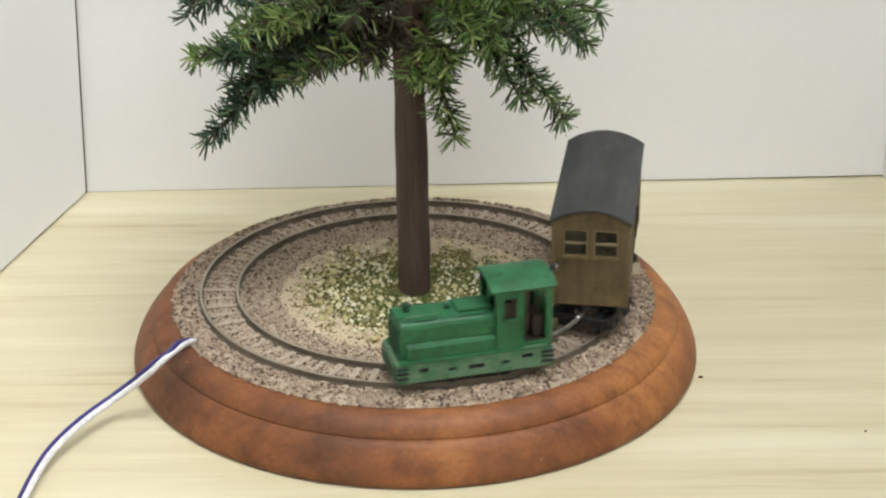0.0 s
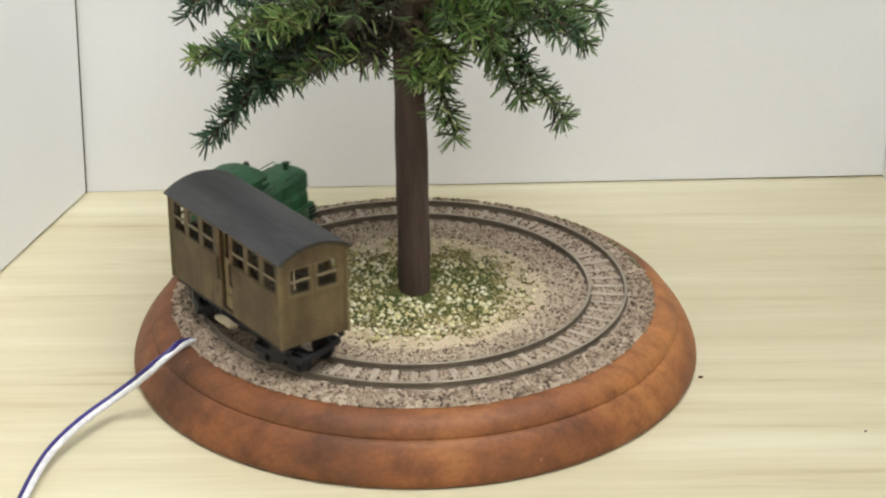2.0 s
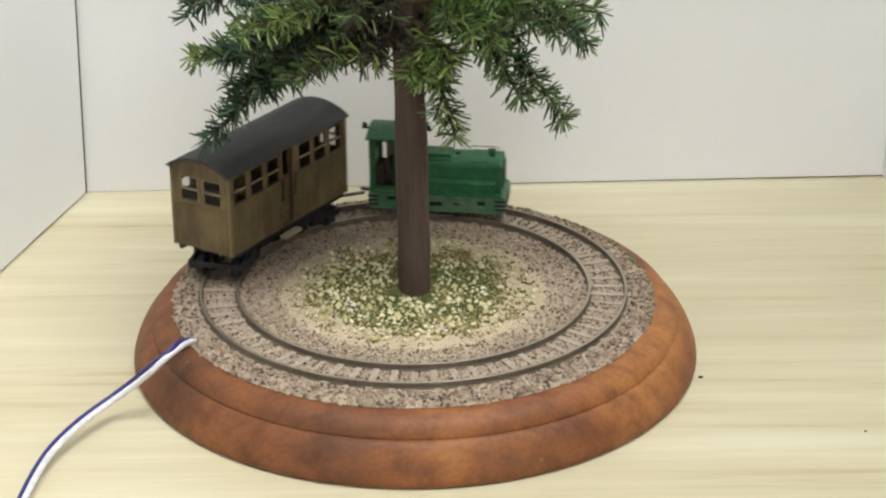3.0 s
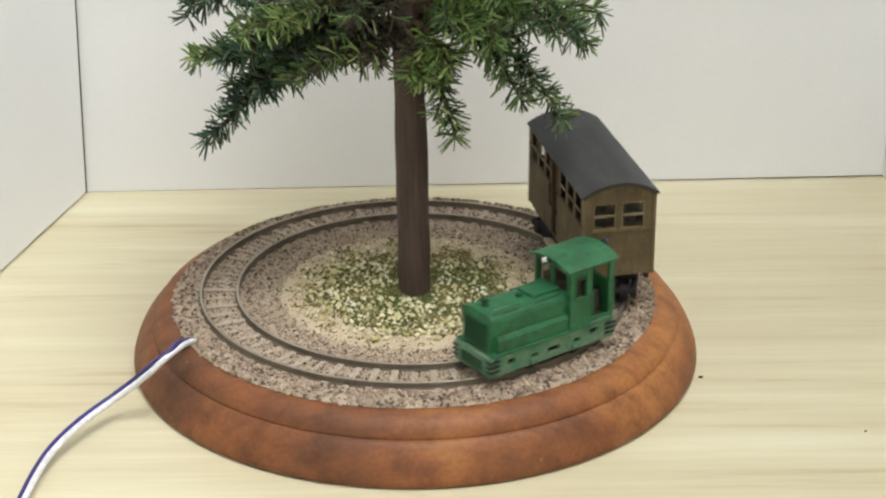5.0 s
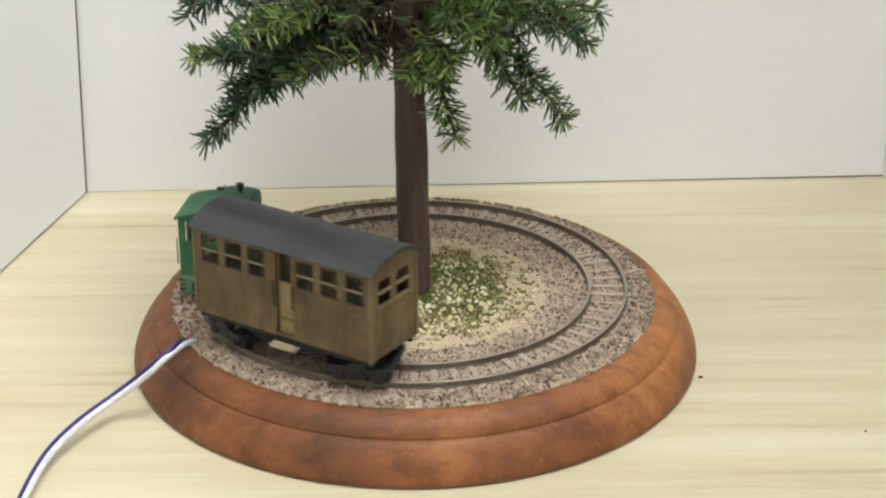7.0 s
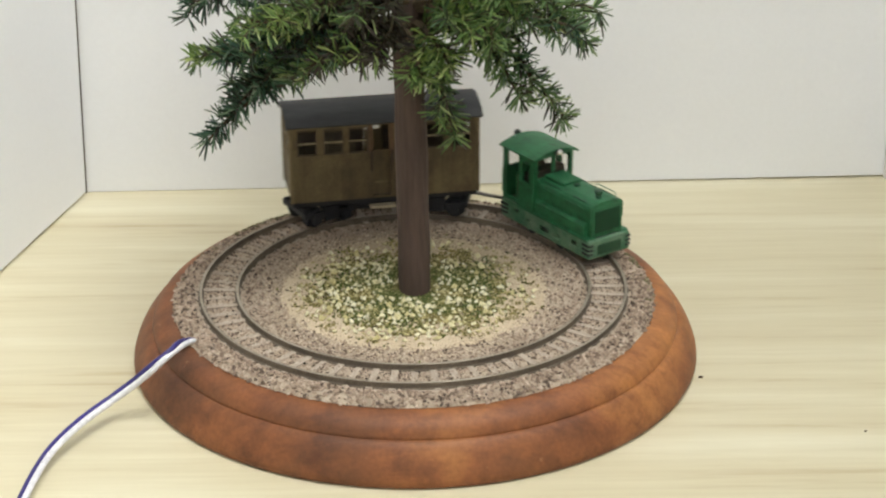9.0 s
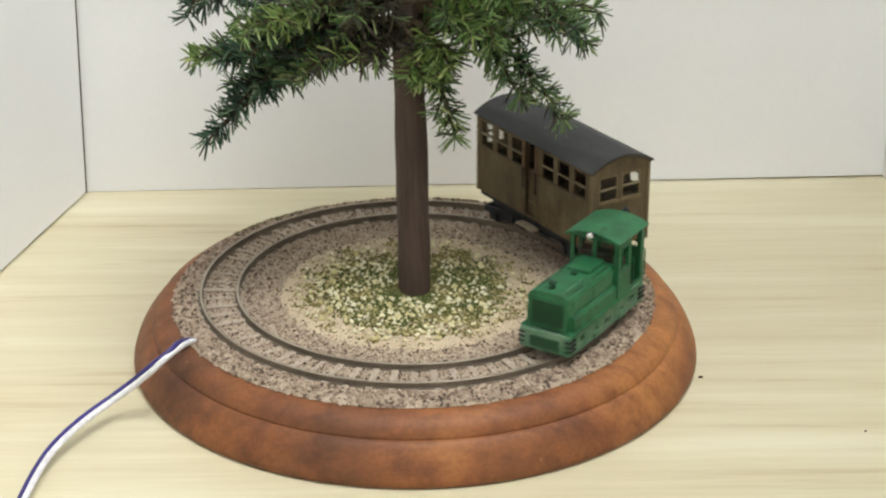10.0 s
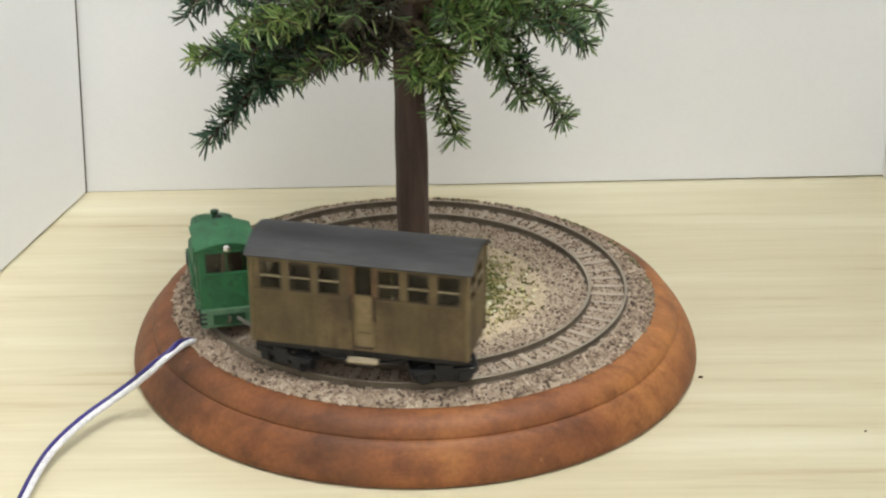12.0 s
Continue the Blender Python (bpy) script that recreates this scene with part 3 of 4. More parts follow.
def build_tree():
    rng = random.Random(11)
    tree = thing("conifer_tree", "artificial green conifer with dark brown trunk planted in the turf", "tree")
    bm = bmesh.new()
    path, radii = [], []
    for i in range(37):
        z = 14.9 + i * 5
        path.append((0.35 - 1.0 * (z - 16) / 56, -0.3, z))
        radii.append(4.15 - 0.0035 * (z - 16) if z < 100 else 3.86 - 0.02 * (z - 100))
    tube(bm, path, radii, 16, 0.12)
    part("trunk", bm, M_BARK, tree)
    z = RT
    limbs = [((-3, 0, 66), (-51.7, -2, 41.5), 15, 10), ((-3, -1, 70), (-43, -3, 52), 13, 16), ((-3, -1, 70), (-53.0, -4, 62.8), 8, 12), ((-1, -2, 80), (-22, -8, 80), 3, 14), ((-3, 1, 67.5), (-34, 4, 58.5), 8, 13), ((-3, 1, 76), (-54, 3, 76), 6, 14), ((-2, -3, 78), (-38, -16, 76), 4, 16),
             ((-2, 3, 70), (-44, 8, 52), 9, 15), ((-2, -3, 72), (-26, -14, 64), 3, 14), ((-3, -2, 72), (-44, -8, 66), 6, 16), ((-2, -1, 69), (-30, -4, 62.5), 4, 14), ((-3, 2, 80), (-46, 6, 82), 3, 15),
             ((-1, -3.5, 70), (3, -13, 61), 2, 8), ((-1, -3, 72), (-9, -15, 68), 3, 10), ((1, -3, 72), (9, -14, 65), 3, 10),
             ((2, -2, 66), (11.4, -4, 41.5), 10, 10), ((3, 0, 70), (39, -1, 46.3), 16, 13), ((3, -2, 70), (28, -5, 52), 14, 10), ((3, 1, 76), (44.5, -2, 75), 5, 13),
             ((3, 2, 74), (43, 6, 64), 9, 10), ((2, -3, 76), (20, -18, 74), 3, 14), ((3, 0, 74), (40, -8, 72), 5, 12), ((2, 3, 74), (24, 14, 64), 5, 14), ((3, 1, 80), (39, 4, 82), 3, 13),
             ((-1, 2, 78), (-18, 8, 77), 3, 12), ((1, 2, 78), (18, 8, 77), 3, 12), ((-1, -3, 78), (-12, -12, 76), 3, 11), ((0, 4, 78), (-8, 34, 70), 5, 13), ((0, 4, 80), (14, 38, 74), 5, 13)]
    limbs += [((1, -3, 77), (13, -9, 79), 2, 9), ((2, -2, 80), (27, -5, 80), 3, 11), ((-1, -3, 80), (-14, -9, 81), 2, 10), ((1, 3, 78), (10, 9, 80), 2, 10),
              ((1, 3, 73), (14, 8, 76), 1, 9), ((1, -2, 71), (12, -6, 75), 1, 8), ((2, 1, 72.5), (20, 3, 77), 1, 9)]
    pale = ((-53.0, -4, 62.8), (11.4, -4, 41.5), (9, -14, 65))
    # right-hand and front limbs take yellower, brighter needles; three limbs paler ones
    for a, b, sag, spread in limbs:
        build_limb(tree, rng, (a[0], a[1], a[2] + z), (b[0], b[1], b[2] + z), sag, spread, 0.82 if b[0] > 8 else 0.95, M_NEEDLE_PALE if b in pale else M_NEEDLE_WARM if b[0] > 0 or b[1] < -9 else M_NEEDLE)
    # unseen crown above the view, added for the shade it throws
    for i in range(11):
        a = 2.4 * i + 0.4
        h = 126 + 4.8 * i
        ln = 58 - 2.5 * i
        build_limb(tree, rng, (2 * math.cos(a), 2 * math.sin(a), h), (ln * math.cos(a), ln * math.sin(a), h - 2), 7, 15, 0.45)
    # long unseen limbs towards the back, added to shade the back board
    for i in range(6):
        a = radians(58 + 14 * i)
        h = 128 + 5 * (i % 4)
        build_limb(tree, rng, (2 * math.cos(a), 2 * math.sin(a), h), (80 * math.cos(a), 80 * math.sin(a), h - 2), 7, 18, 0.75)


# ---- the wire ----
def build_wire():
    wire = thing("twin_wire", "white and blue twin wire led over the base edge", "wire")
    spine = [(-54.6, -27.0, 15.6), (-56.0, -29.6, 16.9), (-57.9, -33.4, 17.6), (-60.5, -38.1, 17.3), (-64.2, -41.6, 15.3), (-67.8, -44.6, 13.4), (-72.8, -49.0, 11.3), (-77.9, -53.9, 9.5), (-82.3, -60.0, 8.0),
             (-85.6, -66.9, 6.8), (-87.6, -75, 5.8), (-89.0, -84.2, 4.8), (-91, -100, 3.2), (-94, -125, 1.8), (-99, -160, 1.4), (-108, -230, 1.4), (-125, -330, 1.4)]
    # beyond the base the wire sinks quickly to the table, keeping to the line of sight
    eye = Vector((0, -470.67, 240.43))
    for i, p in enumerate(spine):
        r = math.hypot(p[0], p[1])
        if r > 74:
            p = Vector(p)
            low = max(0.9, p.z * (1 - 0.42 * min(1, (r - 74) / 14)))
            spine[i] = eye + (p - eye) * ((eye.z - low) / (eye.z - p.z))
    fine = []
    for i in range(len(spine) - 1):
        p0, p1, p2, p3 = (Vector(spine[max(0, min(len(spine) - 1, j))]) for j in (i - 1, i, i + 1, i + 2))
        for s in range(4):
            t = s / 4
            fine.append(0.5 * (2 * p1 + (p2 - p0) * t + (2 * p0 - 5 * p1 + 4 * p2 - p3) * t * t + (3 * p1 - p0 - 3 * p2 + p3) * t ** 3))
    n = len(fine)
    for name, off, r, m in (("white_strand", (0.3, -0.4, -0.1), 0.8, M_WHITE), ("blue_strand", (-0.6, 0.65, 0.12), 0.72, M_BLUE)):
        bm = bmesh.new()
        path = []
        for i, p in enumerate(fine):
            turn = Matrix.Rotation(radians(95) * math.exp(-((i - 12) / 4.5) ** 2), 3, "Y")
            path.append(p + turn @ Vector(off) * min(1.0, 0.3 + i / 12))
        tube(bm, path, [r * min(1.0, 0.8 + i / 60) for i in range(n)], 10)
        part(name, bm, m, wire, smooth=True)


# ---- the locomotive ----
def wheelset(name, parent, x, z, r, gauge=9.0):
    """An axle with two flanged wheels, built round its own axis (y)."""
    ax = new(name)
    ax.empty_display_size = 0.003
    ax.parent = parent
    ax.location = (x * S, 0, z * S)
    for side in (-1, 1):
        bm = bmesh.new()
        y = side * gauge / 2
        rod(bm, (0, y - side * 0.2, 0), (0, y + side * 1.3, 0), r, seg=24)
        rod(bm, (0, y - side * 0.7, 0), (0, y - side * 0.2, 0), r + 0.45, seg=24)
        for k in range(6):
            a = k * math.pi / 3
            rod(bm, (0.62 * r * math.cos(a), y + side * 1.25, 0.62 * r * math.sin(a)), (0.62 * r * math.cos(a), y + side * 1.45, 0.62 * r * math.sin(a)), 0.22 * r, seg=8)
        part("wheel", bm, M_DARK, ax)
    bm = bmesh.new()
    rod(bm, (0, -gauge / 2, 0), (0, gauge / 2, 0), 0.5)
    part("axle", bm, M_DARK, ax)
    return ax


def arc_roof(bm, x0, x1, half, z_eave, rise, thick, seg=14, lip=0.0):
    """A roof bowed across its width."""
    rad = (half * half + rise * rise) / (2 * rise)
    a0 = math.asin(half / rad)
    cols = []
    for i in range(seg + 1):
        a = -a0 + 2 * a0 * i / seg
        y, z = rad * math.sin(a), z_eave + rise - rad + rad * math.cos(a)
        cols.append([bm.verts.new((x, y - t * math.sin(a), z - t * math.cos(a))) for x in (x0, x1) for t in (0, thick)])
    for p, q in zip(cols, cols[1:]):
        bm.faces.new((p[0], q[0], q[2], p[2]))
        bm.faces.new((p[1], p[3], q[3], q[1]))
        bm.faces.new((p[0], p[1], q[1], q[0]))
        bm.faces.new((p[2], q[2], q[3], p[3]))
    bm.faces.new((cols[0][0], cols[0][2], cols[0][3], cols[0][1]))
    bm.faces.new((cols[-1][0], cols[-1][1], cols[-1][3], cols[-1][2]))


def build_locomotive():
    loco = thing("locomotive", "small green narrow gauge diesel model locomotive with open cab", "locomotive")
    # frame with notched skirts
    for side in (-1, 1):
        bm = bmesh.new()
        w = 6.85 * side
        panel(bm, (-18.6, 18.6), (1.7, 6.7), [(11.5, 13.8, 3.9, 5.2), (4.6, 6.6, 3.6, 4.4), (-2.2, 1.6, 3.2, 4.6), (-8.4, -6.4, 3.7, 4.5), (-14.2, -11.6, 4.4, 5.6)], 0.8, lambda u, v, t, w=w, side=side: (u, w - side * t, v))
        part("side_frame", bm, M_GREENDUST, loco, "dusty weathered green side frame")
        for x in (5.6, -7.4):
            bm = bmesh.new()
            box(bm, x - 1.5, x + 1.5, min(w, w + side * 0.5), max(w, w + side * 0.5), 1.9, 3.5, 0.2)
            part("axle_box", bm, M_GREENDUST, loco)
        bm = bmesh.new()
        box(bm, -18.4, 18.4, min(w - side * 3, w + side * 0.35), max(w - side * 3, w + side * 0.35), 6.72, 7.3, 0.12)
        part("running_board", bm, M_GREEN, loco)
    for end in (-1, 1):
        bm = bmesh.new()
        x = 19.3 * end
        box(bm, min(x, x - end * 1.6), max(x, x - end * 1.6), -7.0, 7.0, 1.75, 6.9, 0.35)
        beam = part("buffer_beam", bm, M_GREENDUST, loco)
        bm = bmesh.new()
        box(bm, min(x, x + end * 0.25), max(x, x + end * 0.25), -4.0, 4.0, 2.6, 5.4, 0.08)
        part("coupler_pocket", bm, M_GRILLE, beam)
        for side in (-1, 1):
            for k in range(3):
                bm = bmesh.new()
                z = 2.9 + 1.25 * k
                y = 5.6 * side
                box(bm, min(x - end * 2.8, x + end * 0.18), max(x - end * 2.8, x + end * 0.18), min(y, y + side * 1.7), max(y, y + side * 1.7), z, z + 0.5, 0.05)
                part("louvre", bm, M_DARK, beam)
    bm = bmesh.new()
    box(bm, -17.6, 17.6, -5.9, 5.9, 3.2, 6.72)
    part("chassis", bm, M_DARK, loco)
    # hood: wide lower casing, narrower upper casing with rounded shoulders
    bm = bmesh.new()
    sec = [(-6.6, 7.3), (-6.6, 10.4), (-6.2, 11.0), (-5.2, 11.5), (5.2, 11.5), (6.2, 11.0), (6.6, 10.4), (6.6, 7.3)]
    ends = [[bm.verts.new((x, y, z)) for y, z in sec] for x in (-5.0, 16.4)]
    for k in range(len(sec)):
        bm.faces.new((ends[0][k], ends[0][(k + 1) % 8], ends[1][(k + 1) % 8], ends[1][k]))
    bm.faces.new(ends[0]), bm.faces.new(ends[1][::-1])
    part("lower_casing", bm, M_GREEN, loco)
    bm = bmesh.new()
    sec = [(-5.6, 11.4), (-5.6, 15.2), (-5.3, 15.9), (-4.6, 16.4), (-2.5, 16.9), (2.5, 16.9), (4.6, 16.4), (5.3, 15.9), (5.6, 15.2), (5.6, 11.4)]
    ends = [[bm.verts.new((x, y, z)) for y, z in sec] for x in (-5.0, 17.9)]
    for k in range(10):
        bm.faces.new((ends[0][k], ends[0][(k + 1) % 10], ends[1][(k + 1) % 10], ends[1][k]))
    bm.faces.new(ends[0]), bm.faces.new(ends[1][::-1])
    hood = part("hood", bm, M_GREEN, loco)
    bm = bmesh.new()
    box(bm, 16.0, 18.1, -5.2, 5.2, 7.2, 15.6, 0.3)
    rad = part("radiator_surround", bm, M_GREEN, loco)
    bm = bmesh.new()
    box(bm, 18.0, 18.3, -4.2, 4.2, 8.4, 14.6, 0.05)
    part("grille", bm, M_GRILLE, rad, "dark green grille")
    for k in range(13):
        bm = bmesh.new()
        y = -3.9 + 0.65 * k
        box(bm, 18.28, 18.5, y - 0.13, y + 0.13, 8.5, 14.5)
        part("grille_bar", bm, M_GRILLE, rad)
    for side in (-1, 1):
        for x0, x1, zz in ((9.0, 14.5, 16.42), (-3.5, 3.6, 16.42)):
            bm = bmesh.new()
            box(bm, x0, x1, min(side * 4.25, side * 4.75), max(side * 4.25, side * 4.75), zz - 0.25, zz + 0.12, 0.05)
            part("hinge_strip", bm, M_GRILLE, hood)
        for x0, x1 in ((6.5, 15.6), (-4.2, 5.4)):
            bm = bmesh.new()
            box(bm, x0, x1, min(side * 5.55, side * 5.72), max(side * 5.55, side * 5.72), 12.0, 15.0, 0.06)
            part("side_door", bm, M_GREEN, hood)
        if side < 0:
            continue
        bm = bmesh.new()
        tube(bm, [(16.5, side * 3.9, 16.4), (16.4, side * 4.1, 17.5), (15.8, side * 4.1, 17.8), (9, side * 4.1, 17.8), (8.4, side * 4.1, 17.5), (8.3, side * 3.9, 16.4)], [0.15] * 6, 6)
        part("hood_rail", bm, M_GREENDUST, hood)
    bm = bmesh.new()
    box(bm, -4.9, 3.5, -3.2, 3.2, 16.8, 17.7, 0.4)
    part("raised_cover", bm, M_GREEN, hood)
    bm = bmesh.new()
    rod(bm, (5.2, 0, 16.8), (5.2, 0, 17.5), 0.8)
    part("vent_cap", bm, M_GRILLE, hood)
    # cab, open behind the side window
    for side in (-1, 1):
        w = 6.85 * side
        bm = bmesh.new()
        panel(bm, (-19.0, -5.2), (6.9, 23.2), [(-10.2, -6.9, 15.0, 20.6), (-17.4, -12.0, 8.6, 22.0)], 0.6, lambda u, v, t, w=w, side=side: (u, w - side * t, v))
        cs = part("cab_side", bm, M_GREEN, loco)
        bm = bmesh.new()
        panel(bm, (-10.5, -6.6), (14.7, 20.9), [(-10.15, -6.95, 15.05, 20.55)], 0.25, lambda u, v, t, w=w, side=side: (u, w + side * t, v))
        part("window_frame", bm, M_GREEN, cs)
        for x in (-11.6, -17.9):
            bm = bmesh.new()
            tube(bm, [(x, w, 9.5), (x, w + side * 0.9, 9.8), (x, w + side * 0.9, 16.6), (x, w, 16.9)], [0.17] * 4, 6)
            part("grab_rail", bm, M_GREEN, cs)
        bm = bmesh.new()
        box(bm, -17.6, -11.8, min(w - side * 1.5, w + side * 0.5), max(w - side * 1.5, w + side * 0.5), 7.1, 7.7, 0.15)
        part("door_step", bm, M_GREENDUST, cs)
    def gable(u):
        return 23.2 + 1.15 * (1 - (u / 6.9) ** 2)
    for x, t0, holes, name in ((-5.2, -0.6, [(-5.7, -0.4, 16.6, 22.2), (0.4, 5.7, 16.6, 22.2)], "cab_front"), (-19.0, 0.6, [(-5.2, -0.13, 16.4, 21.9), (0.13, 5.2, 16.4, 21.9)], "cab_rear")):
        bm = bmesh.new()
        panel(bm, (-6.25, 6.25), (6.9, 23.2), holes, t0, lambda u, v, t, x=x: (x + t, u, v))
        wall = part(name, bm, M_GREEN, loco)
        bm = bmesh.new()
        us = [-6.6 + 13.2 * i / 12 for i in range(13)]
        cols = [[bm.verts.new((x + tt, u, z)) for tt in (0, t0) for z in (23.2, gable(u) - 0.15)] for u in us]
        for p, q in zip(cols, cols[1:]):
            for k, l in ((0, 1), (1, 3), (3, 2), (2, 0)):
                bm.faces.new((p[k], p[l], q[l], q[k]))
        bm.faces.new((cols[0][0], cols[0][2], cols[0][3], cols[0][1])), bm.faces.new((cols[-1][0], cols[-1][1], cols[-1][3], cols[-1][2]))
        part("gable", bm, M_GREEN, wall)
        s = 1 if t0 < 0 else -1
        for h in holes:
            bm = bmesh.new()
            box(bm, x + t0 / 2 - 0.05, x + t0 / 2 + 0.05, h[0] - 0.02, h[1] + 0.02, h[2] - 0.02, h[3] + 0.02)
            part("pane", bm, M_CABGLASS, wall).visible_shadow = False
        bm = bmesh.new()
        o = [(h[0] - 0.0, h[1], h[2], h[3]) for h in holes]
        panel(bm, (o[0][0] - 0.45, o[1][1] + 0.45), (o[0][2] - 0.55, o[0][3] + 0.4), o, 0.3 * s, lambda u, v, t, x=x: (x + t, u, v))
        part("window_frame", bm, M_GREEN, wall)
        bm = bmesh.new()
        lx = x + s * 2.6
        rod(bm, (lx - s * 1.0, 0, 24.1), (lx + s * 0.1, 0, 24.1), 0.7, 1.05, 16)
        rod(bm, (lx - s * 0.8, 0, 23.4), (lx - s * 0.6, 0, 24.1), 0.35)
        rod(bm, (lx - s * 2.5, 0, 23.4), (lx - s * 0.6, 0, 23.4), 0.3)
        lamp = part("lamp_housing", bm, M_DARK, wall, "black lamp housing")
        bm = bmesh.new()
        ball(bm, (lx + s * 0.1, 0, 24.1), 0.98, (0.6, 1, 1))
        part("head_lamp", bm, M_SILVER, wall, "round silver lamp lens", True)
    bm = bmesh.new()
    arc_roof(bm, -19.8, -3.7, 7.7, 23.0, 1.7, 0.55)
    roof = part("cab_roof", bm, M_GREEN, loco)
    bm = bmesh.new()
    rod(bm, (15.0, -0.6, 16.2), (15.0, -0.6, 17.7), 0.8, seg=16)
    rod(bm, (15.0, -0.6, 17.7), (15.0, -0.6, 18.8), 0.75, 1.2, seg=16)
    part("exhaust_stack", bm, M_GRILLE, hood, "dark green exhaust stack", True)
    bm = bmesh.new()
    box(bm, -18.0, -5.9, -6.1, 6.1, 6.75, 7.5, 0.1)
    part("cab_floor", bm, M_INSIDE, loco)
    bm = bmesh.new()
    box(bm, -9.6, -6.0, -4.8, 4.8, 7.5, 18.6, 0.4)
    part("control_desk", bm, M_INSIDE, loco)
    bm = bmesh.new()
    box(bm, -15.2, -9.7, -0.6, 0.6, 7.5, 21.0, 0.2)
    part("bulkhead", bm, M_BULKHEAD, loco, "brown partition in the cab")
    for side in (-1, 1):
        bm = bmesh.new()
        tube(bm, [(-12.6, side * 1.6, 7.5), (-12.9, side * 1.7, 11.0), (-13.9, side * 1.9, 13.5), (-13.4, side * 2.0, 16.0)], [0.35, 0.3, 0.3, 0.5], 8)
        part("brake_lever", bm, M_DARK, loco, "black curved lever")
    bm = bmesh.new()
    box(bm, -18.0, -15.4, -3.0, 3.0, 7.5, 13.5, 0.4)
    part("cab_seat", bm, M_INSIDE, loco)
    bm = bmesh.new()
    tube(bm, [(-19.2, 0, 4.6), (-21.5, 0, 4.6), (-22.2, 0.6, 4.6), (-22.6, 0, 4.6)], [0.45] * 4, 8)
    part("coupling_hook", bm, M_BRASS, loco)
    wheels = [wheelset("wheelset", loco, x, 3.0, 3.0) for x in (-7.4, 5.6)]
    return loco, wheels


# ---- the coach ----
def build_coach():
    coach = thing("passenger_coach", "tan wooden narrow gauge model coach with dark grey bowed roof", "railway coach")
    Z0, Z1, HL, HW = 8.5, 31.2, 26.2, 9.3
    wins = [(-24.4, -18.9), (-17.0, -11.7), (-10.0, -4.7), (4.4, 9.8), (11.4, 16.8), (18.5, 24.0)]
    for side in (-1, 1):
        place = lambda u, v, t, side=side: (u, side * (HW - t), v)
        out = lambda u, v, t, side=side: (u, side * (HW + t), v)
        bm = bmesh.new()
        door = (-3.5, 1.5)
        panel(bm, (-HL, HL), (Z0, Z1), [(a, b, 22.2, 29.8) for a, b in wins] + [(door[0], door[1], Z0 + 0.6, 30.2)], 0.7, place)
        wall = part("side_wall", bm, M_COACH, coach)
        # inner panels added so that the view in through the windows stays dark
        bm = bmesh.new()
        panel(bm, (-HL + 0.8, -4.2), (Z0 + 0.62, 22.0), [], 0.2, lambda u, v, t, side=side: (u, side * (HW - 0.72 - t), v))
        panel(bm, (2.2, HL - 0.8), (Z0 + 0.62, 22.0), [], 0.2, lambda u, v, t, side=side: (u, side * (HW - 0.72 - t), v))
        part("lining", bm, M_INSIDE, wall, "dark brown panel added inside the wall")
        bm = bmesh.new()
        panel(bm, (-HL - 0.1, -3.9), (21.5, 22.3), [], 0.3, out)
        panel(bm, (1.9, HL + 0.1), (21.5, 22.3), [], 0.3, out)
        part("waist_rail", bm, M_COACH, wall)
        for a, b in wins:
            bm = bmesh.new()
            panel(bm, (a - 0.01, b + 0.01), (22.18, 29.82), [(a + 0.28, b - 0.28, 22.55, 25.65), (a + 0.28, b - 0.28, 26.15, 29.5)], 0.45, lambda u, v, t, side=side: (u, side * (HW - 0.45 + t), v))
            win = part("window_frame", bm, M_WINFRAME, wall)
            for z0, z1 in ((22.5, 25.7), (26.1, 29.55)):
                bm = bmesh.new()
                box(bm, a + 0.24, b - 0.24, side * (HW - 0.25) - 0.05, side * (HW - 0.25) + 0.05, z0, z1)
                ob = part("pane", bm, M_GLASS, win)
                ob.visible_shadow = False
            bm = bmesh.new()
            box(bm, a + 0.2, b - 0.2, min(side * (HW - 0.1), side * (HW + 0.22)), max(side * (HW - 0.1), side * (HW + 0.22)), 25.65, 26.15, 0.08)
            part("middle_bar", bm, M_BAR, win, "pale window bar")
        # recessed door between two dark grab posts
        bm = bmesh.new()
        panel(bm, (door[0] + 0.02, door[1] - 0.02), (Z0 + 0.62, 30.18), [(door[0] + 0.3, door[1] - 0.3, 22.4, 29.7)], 0.5, lambda u, v, t, side=side: (u, side * (HW - 1.6 + t), v))
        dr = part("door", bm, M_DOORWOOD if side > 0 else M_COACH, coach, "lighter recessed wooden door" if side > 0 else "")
        bm = bmesh.new()
        panel(bm, (door[0] + 0.8, door[1] - 0.8), (12.6, 13.1), [], 0.25, lambda u, v, t, side=side: (u, side * (HW - 1.1 + t), v))
        part("door_rail", bm, M_FRAME, dr)
        bm = bmesh.new()
        box(bm, door[0] + 0.25, door[1] - 0.25, side * (HW - 1.35) - 0.05, side * (HW - 1.35) + 0.05, 22.3, 29.8)
        part("pane", bm, M_GLASS, dr).visible_shadow = False
        for x in (door[0] - 0.35, door[1] + 0.35):
            bm = bmesh.new()
            box(bm, x - 0.65, x + 0.45, min(side * (HW - 0.2), side * (HW + 0.28)), max(side * (HW - 0.2), side * (HW + 0.28)), 21.0, 31.0, 0.1)
            part("door_post", bm, M_POST, wall, "reddish brown door post")
            bm = bmesh.new()
            tube(bm, [(x, side * HW, 16.6), (x, side * (HW + 0.55), 17.0), (x, side * (HW + 0.6), 22.5), (x, side * HW, 23.0)], [0.3] * 4, 6)
            part("grab_rail", bm, M_RUST, wall)
        bm = bmesh.new()
